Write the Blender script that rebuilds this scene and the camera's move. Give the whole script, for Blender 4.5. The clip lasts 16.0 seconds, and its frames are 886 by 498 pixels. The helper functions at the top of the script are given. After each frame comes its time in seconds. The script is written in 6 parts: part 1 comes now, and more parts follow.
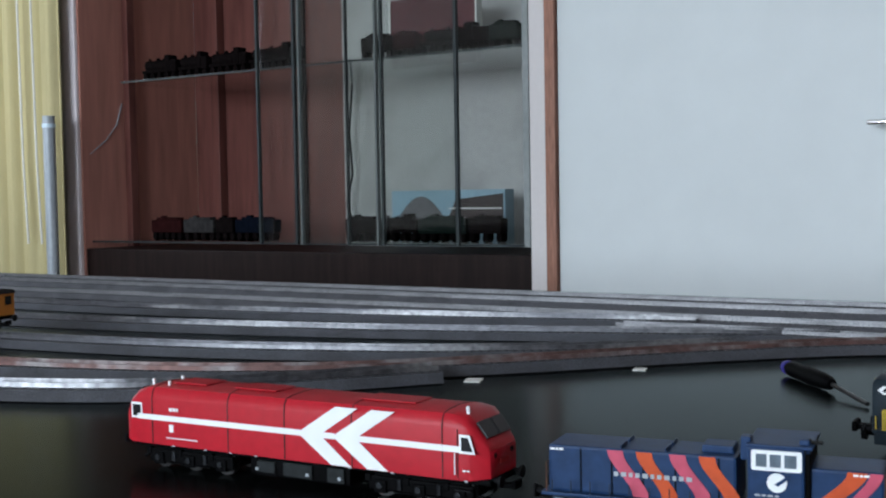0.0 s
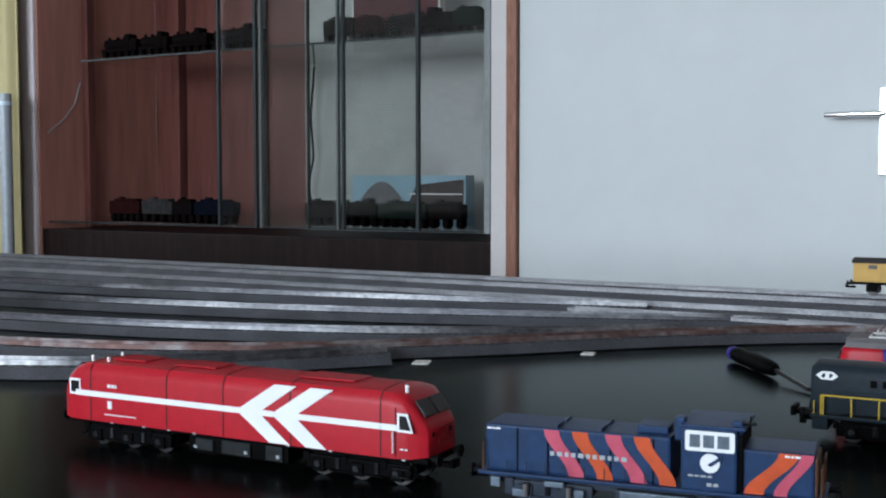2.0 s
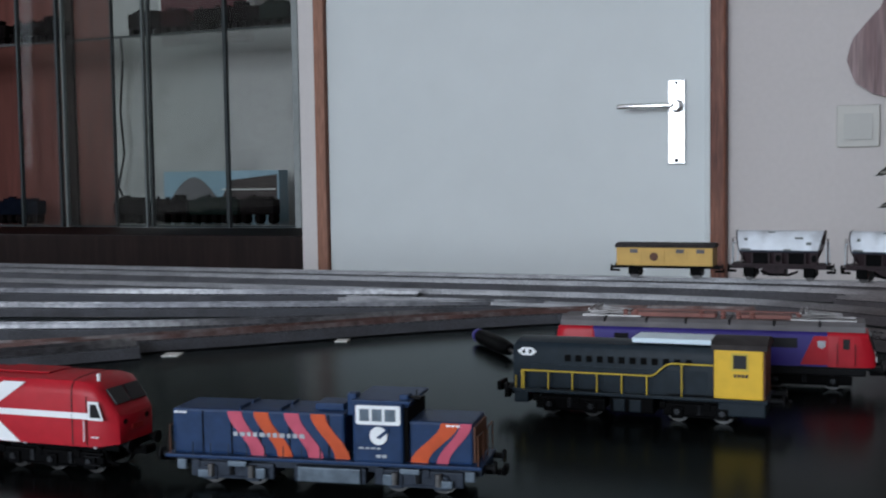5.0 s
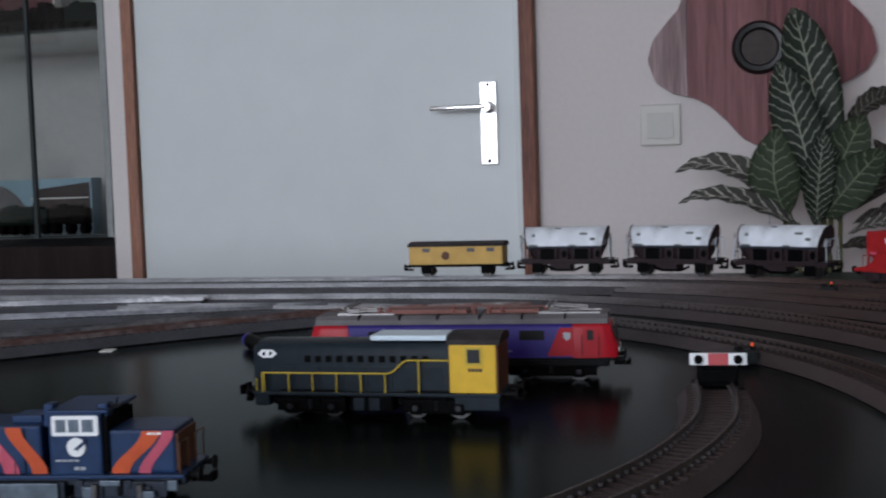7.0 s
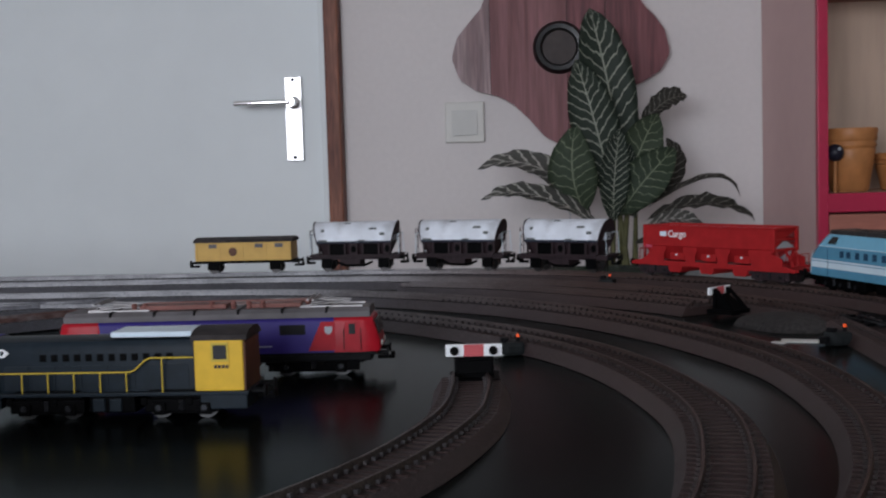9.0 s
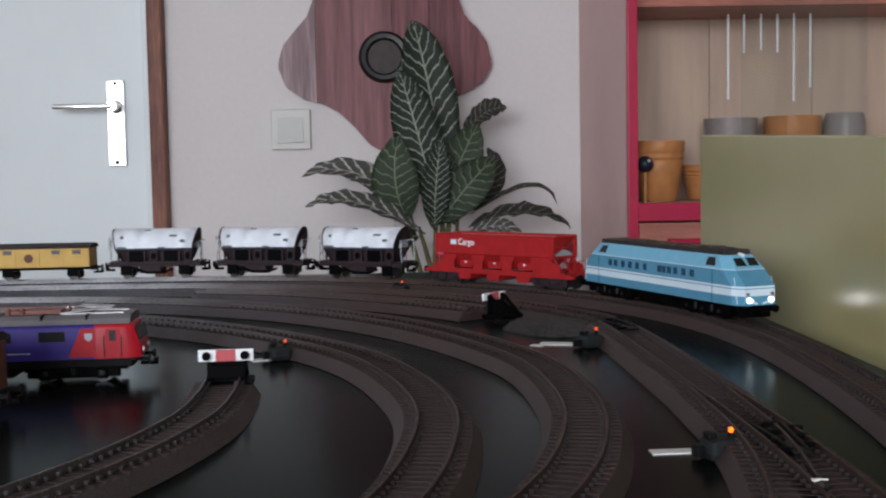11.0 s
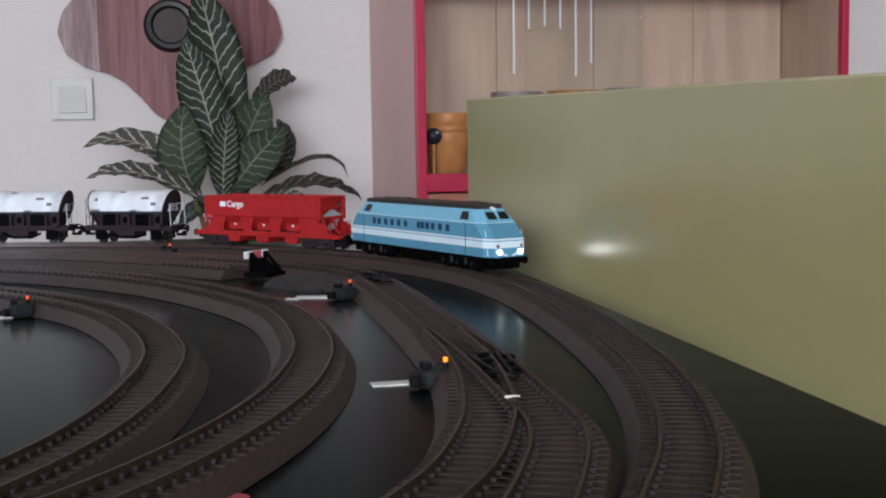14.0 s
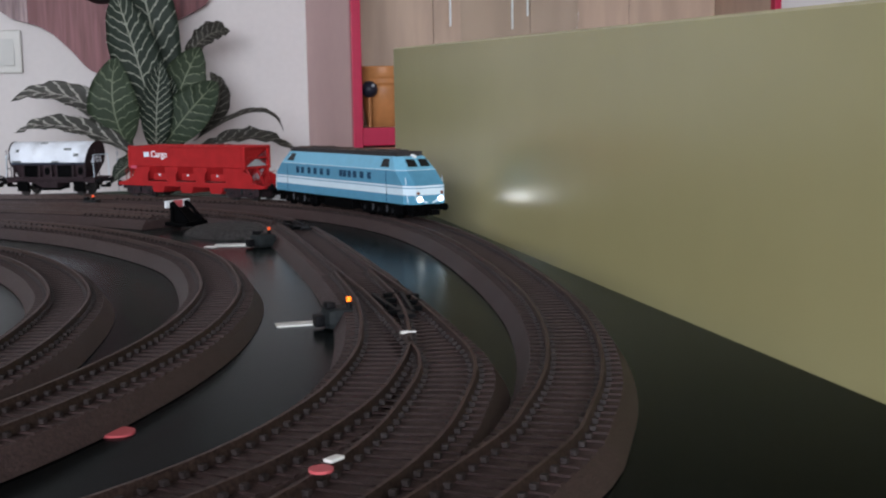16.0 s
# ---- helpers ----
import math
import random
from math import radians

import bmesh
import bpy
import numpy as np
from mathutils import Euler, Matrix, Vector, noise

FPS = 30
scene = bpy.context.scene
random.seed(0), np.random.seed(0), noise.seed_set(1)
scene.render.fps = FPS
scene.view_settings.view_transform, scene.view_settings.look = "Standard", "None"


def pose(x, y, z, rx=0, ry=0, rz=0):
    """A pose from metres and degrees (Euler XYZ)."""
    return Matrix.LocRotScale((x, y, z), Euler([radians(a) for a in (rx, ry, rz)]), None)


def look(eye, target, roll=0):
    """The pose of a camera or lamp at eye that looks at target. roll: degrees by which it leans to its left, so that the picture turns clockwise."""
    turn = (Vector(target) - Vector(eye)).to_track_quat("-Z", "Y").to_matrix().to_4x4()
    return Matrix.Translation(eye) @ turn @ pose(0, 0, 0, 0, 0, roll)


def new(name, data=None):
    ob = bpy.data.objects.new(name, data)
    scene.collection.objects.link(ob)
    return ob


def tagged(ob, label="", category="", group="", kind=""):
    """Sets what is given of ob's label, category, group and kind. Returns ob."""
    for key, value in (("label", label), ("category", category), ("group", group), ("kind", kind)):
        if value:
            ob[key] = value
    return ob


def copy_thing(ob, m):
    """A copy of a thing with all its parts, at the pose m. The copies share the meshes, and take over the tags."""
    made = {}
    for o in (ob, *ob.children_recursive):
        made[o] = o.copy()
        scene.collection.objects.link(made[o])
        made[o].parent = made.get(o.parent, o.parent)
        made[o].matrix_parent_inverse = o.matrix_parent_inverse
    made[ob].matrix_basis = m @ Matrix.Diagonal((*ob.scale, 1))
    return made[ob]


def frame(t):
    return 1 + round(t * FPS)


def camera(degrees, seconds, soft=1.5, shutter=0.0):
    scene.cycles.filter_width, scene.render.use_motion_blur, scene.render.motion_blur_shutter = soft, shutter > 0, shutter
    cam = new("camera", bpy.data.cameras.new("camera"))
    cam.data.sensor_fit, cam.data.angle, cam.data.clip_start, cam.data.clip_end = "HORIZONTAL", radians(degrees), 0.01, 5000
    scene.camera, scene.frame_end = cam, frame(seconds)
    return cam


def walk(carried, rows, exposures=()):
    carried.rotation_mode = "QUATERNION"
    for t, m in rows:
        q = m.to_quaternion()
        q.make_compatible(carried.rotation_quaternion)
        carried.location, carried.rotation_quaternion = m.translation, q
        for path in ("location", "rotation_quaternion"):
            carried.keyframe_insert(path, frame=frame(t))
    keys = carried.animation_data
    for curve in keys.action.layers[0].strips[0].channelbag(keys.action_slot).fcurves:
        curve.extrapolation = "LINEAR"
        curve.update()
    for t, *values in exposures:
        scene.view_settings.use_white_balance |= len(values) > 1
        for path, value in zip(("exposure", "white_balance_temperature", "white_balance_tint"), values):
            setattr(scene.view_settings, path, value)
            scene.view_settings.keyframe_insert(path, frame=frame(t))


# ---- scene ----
cam = camera(42.0, 16.0, soft=2.1, shutter=0.4)
PATH = [
    (0.0, look((0.0805, -2.4451, 0.8815), (-0.9851, -0.7554, 0.7862), -1.00)),
    (0.5, look((0.0829, -2.4447, 0.8820), (-0.9627, -0.7438, 0.7645), -0.44)),
    (1.0, look((0.0838, -2.4425, 0.8811), (-0.9450, -0.7316, 0.7614), -0.22)),
    (1.5, look((0.0856, -2.4430, 0.8803), (-0.9407, -0.7298, 0.7721), -0.30)),
    (2.0, look((0.0874, -2.4389, 0.8777), (-0.9231, -0.7170, 0.7594), -0.03)),
    (2.5, look((0.0933, -2.4378, 0.8761), (-0.8819, -0.6957, 0.7573), 0.07)),
    (3.0, look((0.1031, -2.4384, 0.8764), (-0.8303, -0.6740, 0.7509), 0.39)),
    (3.5, look((0.1126, -2.4376, 0.8764), (-0.7708, -0.6483, 0.7434), 0.76)),
    (6.0, look((0.1824, -2.4161, 0.8735), (-0.4596, -0.5257, 0.7532), -1.74)),
    (6.5, look((0.1941, -2.4110, 0.8729), (-0.3707, -0.4961, 0.7531), -1.58)),
    (7.0, look((0.2018, -2.4028, 0.8706), (-0.3018, -0.4715, 0.7417), -1.85)),
    (7.5, look((0.2125, -2.3878, 0.8665), (-0.1658, -0.4285, 0.7317), -2.20)),
    (8.0, look((0.2210, -2.3847, 0.8649), (-0.0936, -0.4145, 0.7260), -2.15)),
    (8.5, look((0.2308, -2.3794, 0.8632), (-0.0160, -0.4002, 0.7152), -2.24)),
    (9.0, look((0.2335, -2.3809, 0.8645), (0.0298, -0.3962, 0.7247), -1.63)),
    (9.5, look((0.2464, -2.3917, 0.8686), (0.1193, -0.3999, 0.7402), -1.29)),
    (12.0, look((0.3020, -2.4022, 0.8577), (0.5163, -0.4193, 0.7079), -0.68)),
    (12.5, look((0.3077, -2.4032, 0.8518), (0.6226, -0.4355, 0.6818), -0.59)),
    (13.0, look((0.3158, -2.4081, 0.8484), (0.6663, -0.4466, 0.6755), -1.16)),
    (13.5, look((0.3199, -2.4136, 0.8491), (0.6943, -0.4569, 0.6726), -0.84)),
    (14.0, look((0.3213, -2.4132, 0.8478), (0.7000, -0.4571, 0.6745), -0.86)),
    (14.5, look((0.3241, -2.4146, 0.8458), (0.7177, -0.4634, 0.6508), -0.78)),
    (15.0, look((0.3260, -2.4128, 0.8436), (0.7187, -0.4624, 0.6398), -0.91)),
    (15.5, look((0.3312, -2.4130, 0.8386), (0.7526, -0.4746, 0.5840), -1.23)),
    (16.0, look((0.3379, -2.4203, 0.8407), (0.8048, -0.4914, 0.5925), -0.95)),
]
walk(cam, PATH, [(0.0, -0.08, 6350, 6), (3.5, -0.14, 6350, 6), (6.0, -0.63, 6550, 11), (9.5, -0.63, 6800, 14), (12.0, 0.14, 6900, 12), (16.0, 0.1, 6750, 12)])

import itertools

# ---- light ----
TZ = 0.75  # table top

world = bpy.data.worlds.new("room_world")
scene.world = world
world.use_nodes = True
wnt = world.node_tree
sky = wnt.nodes.new("ShaderNodeTexSky")
sky.sky_type = "NISHITA"
sky.sun_disc = False
sky.sun_elevation, sky.sun_rotation = radians(35), radians(200)
wnt.links.new(sky.outputs[0], wnt.nodes["Background"].inputs[0])
wnt.nodes["Background"].inputs[1].default_value = 0.1


def area(name, m, w, h, watts, colour):
    d = bpy.data.lights.new(name, "AREA")
    d.shape, d.size, d.size_y, d.energy, d.color = "RECTANGLE", w, h, watts, colour
    ob = new(name, d)
    ob.matrix_world = m
    return ob


# daylight in the window openings beside the cabinet and behind the camera
area("window_light_west", look((-3.262, -0.86, 1.60), (0, -0.86, 1.45)), 1.06, 1.36, 10, (0.80, 0.89, 1.02))
area("window_light_back", look((-1.20, -7.42, 1.60), (-1.20, 0, 1.35)), 3.6, 1.5, 325, (0.80, 0.89, 1.02))

# ---- materials ----


def material(name, colour, rough=0.5, metal=0.0, vary=0.12, scale=60.0, bump=0.0, bump_scale=300.0, stain=None, stain_scale=6.0, coat=0.0, stretch=(1, 1, 1), spec=0.22):
    """Principled surface with colour variation at two scales, fine relief and optional blotches of a second colour."""
    m = bpy.data.materials.new(name)
    m.use_nodes = True
    nt = m.node_tree
    b = nt.nodes["Principled BSDF"]
    b.inputs["Roughness"].default_value = rough
    b.inputs["Metallic"].default_value = metal
    b.inputs["Coat Weight"].default_value = coat
    b.inputs["Specular IOR Level"].default_value = spec
    co = nt.nodes.new("ShaderNodeTexCoord")
    mp = nt.nodes.new("ShaderNodeMapping")
    mp.inputs["Scale"].default_value = stretch
    nt.links.new(co.outputs["Object"], mp.inputs[0])
    fine = nt.nodes.new("ShaderNodeTexNoise")
    fine.inputs["Scale"].default_value = scale
    fine.inputs["Detail"].default_value = 4
    nt.links.new(mp.outputs[0], fine.inputs["Vector"])
    broad = nt.nodes.new("ShaderNodeTexNoise")
    broad.inputs["Scale"].default_value = stain_scale
    broad.inputs["Detail"].default_value = 5
    nt.links.new(mp.outputs[0], broad.inputs["Vector"])
    ramp = nt.nodes.new("ShaderNodeMapRange")
    ramp.inputs[1].default_value, ramp.inputs[2].default_value = 0.3, 0.7
    ramp.inputs[3].default_value, ramp.inputs[4].default_value = 1 - vary, 1 + vary
    nt.links.new(fine.outputs[0], ramp.inputs[0])
    base = nt.nodes.new("ShaderNodeMix")
    base.data_type = "RGBA"
    base.inputs[6].default_value = (*colour, 1)
    base.inputs[7].default_value = (*(stain or tuple(c * (1 - 0.8 * vary) for c in colour)), 1)
    br = nt.nodes.new("ShaderNodeMapRange")
    br.inputs[1].default_value, br.inputs[2].default_value = 0.45, 0.62
    nt.links.new(broad.outputs[0], br.inputs[0])
    nt.links.new(br.outputs[0], base.inputs[0])
    mul = nt.nodes.new("ShaderNodeMix")
    mul.data_type, mul.blend_type = "RGBA", "MULTIPLY"
    mul.inputs[0].default_value = 1.0
    nt.links.new(base.outputs[2], mul.inputs[6])
    nt.links.new(ramp.outputs[0], mul.inputs[7])
    nt.links.new(mul.outputs[2], b.inputs["Base Color"])
    rr = nt.nodes.new("ShaderNodeMapRange")
    rr.inputs[3].default_value, rr.inputs[4].default_value = max(0.02, rough - 0.06), min(1, rough + 0.08)
    nt.links.new(broad.outputs[0], rr.inputs[0])
    nt.links.new(rr.outputs[0], b.inputs["Roughness"])
    if bump:
        bn = nt.nodes.new("ShaderNodeTexNoise")
        bn.inputs["Scale"].default_value = bump_scale
        bn.inputs["Detail"].default_value = 3
        nt.links.new(mp.outputs[0], bn.inputs["Vector"])
        bp = nt.nodes.new("ShaderNodeBump")
        bp.inputs["Strength"].default_value = bump
        bp.inputs["Distance"].default_value = 0.001
        nt.links.new(bn.outputs[0], bp.inputs["Height"])
        nt.links.new(bp.outputs[0], b.inputs["Normal"])
    return m


def glow(name, colour, strength):
    m = bpy.data.materials.new(name)
    m.use_nodes = True
    b = m.node_tree.nodes["Principled BSDF"]
    b.inputs["Base Color"].default_value = (*colour, 1)
    b.inputs["Emission Color"].default_value = (*colour, 1)
    b.inputs["Emission Strength"].default_value = strength
    return m


def glass(name, colour=(0.9, 0.95, 0.93), rough=0.02):
    """A thin pane: lets light straight through and mirrors by its Fresnel."""
    m = bpy.data.materials.new(name)
    m.use_nodes = True
    nt = m.node_tree
    nt.nodes.remove(nt.nodes["Principled BSDF"])
    tr, gl = nt.nodes.new("ShaderNodeBsdfTransparent"), nt.nodes.new("ShaderNodeBsdfGlossy")
    tr.inputs[0].default_value, gl.inputs[0].default_value = (*colour, 1), (1, 1, 1, 1)
    gl.inputs["Roughness"].default_value = rough
    lw = nt.nodes.new("ShaderNodeLayerWeight")
    pw, ml = nt.nodes.new("ShaderNodeMath"), nt.nodes.new("ShaderNodeMath")
    pw.operation, ml.operation = "POWER", "MULTIPLY_ADD"
    pw.inputs[1].default_value = 4.0
    ml.inputs[1].default_value, ml.inputs[2].default_value = 0.8, 0.014
    nt.links.new(lw.outputs["Facing"], pw.inputs[0])
    nt.links.new(pw.outputs[0], ml.inputs[0])
    mx = nt.nodes.new("ShaderNodeMixShader")
    nt.links.new(ml.outputs[0], mx.inputs[0])
    nt.links.new(tr.outputs[0], mx.inputs[1])
    nt.links.new(gl.outputs[0], mx.inputs[2])
    nt.links.new(mx.outputs[0], nt.nodes["Material Output"].inputs[0])
    return m


def glare_to_brown(name, west, east, rough, metal=0.0):
    """Brown to the east; low-angle glare put into the colour as grey to the west. Grain and relief."""
    m = material(name, west, rough, metal, vary=0.4, scale=900, bump=0.0 if metal else 0.5, bump_scale=1100, stain=tuple(c * 0.75 for c in west), stain_scale=30, spec=0.34)
    nt = m.node_tree
    co = nt.nodes.new("ShaderNodeTexCoord")
    sp = nt.nodes.new("ShaderNodeSeparateXYZ")
    nt.links.new(co.outputs["Object"], sp.inputs[0])
    span = nt.nodes.new("ShaderNodeMapRange")
    span.inputs[1].default_value, span.inputs[2].default_value = 0.0, 0.26
    nt.links.new(sp.outputs[0], span.inputs[0])
    mixes = [n for n in nt.nodes if n.bl_idname == "ShaderNodeMix"]
    base, mul = (n for n in mixes if n.blend_type == "MIX"), [n for n in mixes if n.blend_type == "MULTIPLY"][0]
    tone = nt.nodes.new("ShaderNodeMix")
    tone.data_type = "RGBA"
    nt.links.new(span.outputs[0], tone.inputs[0])
    nt.links.new(next(base).outputs[2], tone.inputs[6])
    tone.inputs[7].default_value = (*east, 1)
    nt.links.new(tone.outputs[2], mul.inputs[6])
    return m


def lacquer(name, colour):
    """Worn black lacquer: nearly matt seen from above, mirroring at a low angle, with faint smears."""
    m = material(name, colour, 0.5, vary=0.3, scale=25, stain=tuple(c * 1.7 for c in colour), stain_scale=3, spec=0.0)
    nt = m.node_tree
    gl = nt.nodes.new("ShaderNodeBsdfGlossy")
    gl.inputs[0].default_value = (0.80, 0.88, 0.89, 1)
    co, smear, rr = nt.nodes.new("ShaderNodeTexCoord"), nt.nodes.new("ShaderNodeTexNoise"), nt.nodes.new("ShaderNodeMapRange")
    smear.inputs["Scale"].default_value, smear.inputs["Detail"].default_value = 7.0, 5
    nt.links.new(co.outputs["Object"], smear.inputs["Vector"])
    rr.inputs[3].default_value, rr.inputs[4].default_value = 0.13, 0.25
    nt.links.new(smear.outputs[0], rr.inputs[0])
    nt.links.new(rr.outputs[0], gl.inputs["Roughness"])
    lw, pw, ml = nt.nodes.new("ShaderNodeLayerWeight"), nt.nodes.new("ShaderNodeMath"), nt.nodes.new("ShaderNodeMath")
    pw.operation, ml.operation = "POWER", "MULTIPLY_ADD"
    pw.inputs[1].default_value = 8.9
    ml.inputs[1].default_value, ml.inputs[2].default_value = 0.95, 0.004
    nt.links.new(lw.outputs["Facing"], pw.inputs[0])
    nt.links.new(pw.outputs[0], ml.inputs[0])
    mx = nt.nodes.new("ShaderNodeMixShader")
    nt.links.new(ml.outputs[0], mx.inputs[0])
    nt.links.new(nt.nodes["Principled BSDF"].outputs[0], mx.inputs[1])
    nt.links.new(gl.outputs[0], mx.inputs[2])
    nt.links.new(mx.outputs[0], nt.nodes["Material Output"].inputs[0])
    return m


M = {}
M["wallpaper"] = material("pale_wallpaper", (0.632, 0.597, 0.590), 0.85, vary=0.02, scale=90, bump=0.18, bump_scale=420, stain_scale=1.2)
M["niche"] = material("pink_side_paint", (0.52, 0.36, 0.345), 0.75, vary=0.02, scale=30, stain_scale=1)
M["ceiling"] = material("ceiling_paint", (0.75, 0.74, 0.72), 0.9, vary=0.03)
M["floor"] = material("brown_carpet", (0.16, 0.12, 0.09), 0.95, vary=0.2, scale=200, bump=0.4)
M["door"] = material("door_paint", (0.62, 0.66, 0.67), 0.42, vary=0.02, scale=12, bump=0.05, bump_scale=60, stain_scale=1.5, spec=0.4)
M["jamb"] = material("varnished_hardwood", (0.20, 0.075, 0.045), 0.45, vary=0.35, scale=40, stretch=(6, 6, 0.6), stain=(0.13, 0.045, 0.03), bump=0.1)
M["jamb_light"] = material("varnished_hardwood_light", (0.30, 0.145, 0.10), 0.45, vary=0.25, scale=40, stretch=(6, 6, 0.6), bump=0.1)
M["steel"] = material("satin_aluminium", (0.66, 0.66, 0.67), 0.32, 1.0, vary=0.05, scale=200, spec=0.5)
M["chrome"] = material("chrome", (0.75, 0.75, 0.76), 0.15, 1.0, vary=0.03)
M["switch"] = material("switch_plastic", (0.54, 0.53, 0.50), 0.4, vary=0.02, spec=0.3)
M["switch_rocker"] = material("switch_rocker_plastic", (0.50, 0.50, 0.48), 0.35, vary=0.02)
M["table"] = lacquer("black_table_lacquer", (0.0028, 0.0034, 0.0033))
M["board"] = material("olive_board", (0.41, 0.368, 0.182), 0.23, vary=0.03, scale=10, bump=0.02, bump_scale=80, stain=(0.38, 0.338, 0.164), stain_scale=2.2, spec=0.42)
M["board_edge"] = material("board_edge", (0.52, 0.47, 0.30), 0.6, vary=0.1)
M["ballast"] = material("grey_ballast", (0.060, 0.062, 0.072), 0.42, vary=0.4, scale=900, bump=0.4, bump_scale=1100, stain=(0.044, 0.045, 0.052), stain_scale=30, spec=0.32)
# west colours carry the door's glare on the track, east ones the plain brown
M["ballast_brown"] = glare_to_brown("brown_ballast_west_glare", (0.072, 0.072, 0.081), (0.043, 0.0252, 0.0235), 0.55)
M["sleeper"] = glare_to_brown("sleeper_plastic", (0.060, 0.060, 0.068), (0.041, 0.0242, 0.0228), 0.6)
M["rail"] = glare_to_brown("dull_brown_rail", (0.17, 0.17, 0.178), (0.082, 0.054, 0.048), 0.5, 0.85)
# paler stain patches are window glints painted along the rails
M["rail_grey"] = material("grey_rail_painted_glints", (0.070, 0.070, 0.077), 0.42, 0.85, vary=0.4, scale=150, stain=(0.20, 0.20, 0.208), stain_scale=7)
M["rust"] = material("rusty_rail", (0.11, 0.062, 0.056), 0.5, 0.5, vary=0.35, scale=120, stain=(0.19, 0.17, 0.17), stain_scale=30)
M["frame_blue"] = material("blue_grey_underframe", (0.028, 0.036, 0.052), 0.5, vary=0.25, scale=200, spec=0.12)
M["pan"] = material("bare_pantograph_metal", (0.24, 0.23, 0.23), 0.4, 1.0, vary=0.2, scale=200)
M["black"] = material("black_plastic", (0.0013, 0.0013, 0.0016), 0.55, vary=0.3, scale=300, spec=0.04)
M["dark"] = material("dark_metal", (0.0065, 0.0065, 0.0075), 0.5, 0.1, vary=0.3, scale=300, spec=0.08)
M["wheel"] = material("wheel_steel", (0.055, 0.053, 0.053), 0.32, 0.8, vary=0.2, scale=200)
M["red"] = material("loco_red", (0.40, 0.009, 0.020), 0.36, vary=0.08, scale=200, spec=0.2)
M["cap_grey"] = material("oily_axle_cap", (0.018, 0.019, 0.022), 0.4, 0.5, vary=0.3, scale=300)
M["white"] = material("white_decal", (0.80, 0.82, 0.84), 0.4, vary=0.03)
M["glass_dark"] = material("dark_glazing", (0.014, 0.014, 0.016), 0.25, vary=0.1, spec=0.15)
M["wagon_red"] = material("wagon_red", (0.34, 0.015, 0.017), 0.45, vary=0.12, scale=120, spec=0.15)
M["sky_blue"] = material("sky_blue_paint", (0.16, 0.42, 0.58), 0.33, vary=0.05, scale=200, coat=0.0)
M["mid_blue"] = material("mid_blue_paint", (0.085, 0.27, 0.40), 0.35, vary=0.06, scale=200)
M["pale_band"] = material("pale_band_paint", (0.62, 0.74, 0.82), 0.35, vary=0.04)
M["roof_black"] = material("sooty_roof", (0.035, 0.03, 0.03), 0.7, vary=0.35, scale=160)
M["roof_rust"] = material("dusty_roof_grille", (0.085, 0.055, 0.045), 0.75, vary=0.4, scale=220, stain=(0.04, 0.03, 0.028), stain_scale=90)
M["navy"] = material("navy_paint", (0.0145, 0.037, 0.098), 0.42, vary=0.14, scale=200, spec=0.15)
M["orange"] = material("orange_stripe", (0.53, 0.078, 0.02), 0.4, vary=0.16, scale=120)
M["pink"] = material("pink_stripe", (0.48, 0.075, 0.125), 0.4, vary=0.16, scale=120)
M["slate"] = material("slate_grey_paint", (0.0105, 0.0175, 0.0245), 0.45, vary=0.15, scale=200, spec=0.13)
M["yellow"] = material("cab_yellow", (0.68, 0.42, 0.03), 0.42, vary=0.08, scale=150)
M["rail_yellow"] = material("handrail_yellow", (0.55, 0.40, 0.05), 0.45, vary=0.1)
M["brass"] = material("dark_orange_brown", (0.115, 0.050, 0.030), 0.55, vary=0.3)
M["violet"] = material("violet_paint", (0.033, 0.022, 0.175), 0.40, vary=0.06, scale=200, spec=0.15)
M["roof_grey"] = material("grey_roof_paint", (0.13, 0.122, 0.128), 0.6, vary=0.2)
M["copper"] = material("red_insulator", (0.19, 0.080, 0.068), 0.55, vary=0.2)
M["lid"] = material("worn_silver_lid", (0.70, 0.74, 0.80), 0.4, vary=0.10, scale=60, stain=(0.52, 0.54, 0.58), stain_scale=45)
M["maroon"] = material("brown_wagon", (0.026, 0.015, 0.018), 0.6, vary=0.25, scale=200)
M["ochre"] = material("yellow_wagon", (0.58, 0.36, 0.10), 0.5, vary=0.1)
M["orange_body"] = material("orange_wagon_paint", (0.52, 0.19, 0.03), 0.5, vary=0.1)
M["amber"] = glow("amber_lamp", (1.0, 0.17, 0.008), 2.2)
M["signal_red"] = glow("red_lamp", (0.9, 0.10, 0.02), 0.5)
M["headlight"] = glow("headlight", (0.94, 0.98, 1.0), 4.5)
M["paper"] = material("white_paper", (0.72, 0.71, 0.68), 0.8, vary=0.05)
M["dot"] = material("red_sticker", (0.50, 0.09, 0.10), 0.5, vary=0.06)
M["slab"] = material("stained_plank_wood", (0.165, 0.045, 0.052), 0.42, vary=0.22, scale=22, stretch=(8, 8, 0.5), stain=(0.085, 0.022, 0.026), bump=0.25, bump_scale=60)
M["slab_grey"] = material("weathered_plank_wood", (0.30, 0.215, 0.22), 0.45, vary=0.3, scale=22, stretch=(8, 8, 0.5), stain=(0.20, 0.13, 0.135), bump=0.25, bump_scale=60)
M["slab_mid"] = material("faded_plank_wood", (0.195, 0.070, 0.075), 0.42, vary=0.2, scale=22, stretch=(8, 8, 0.5), stain=(0.14, 0.047, 0.050), bump=0.25, bump_scale=60)
M["ring"] = material("black_bezel", (0.008, 0.008, 0.009), 0.32, vary=0.1, spec=0.3)
M["brown_dial"] = material("dull_brown_dial", (0.045, 0.033, 0.031), 0.5, vary=0.2)
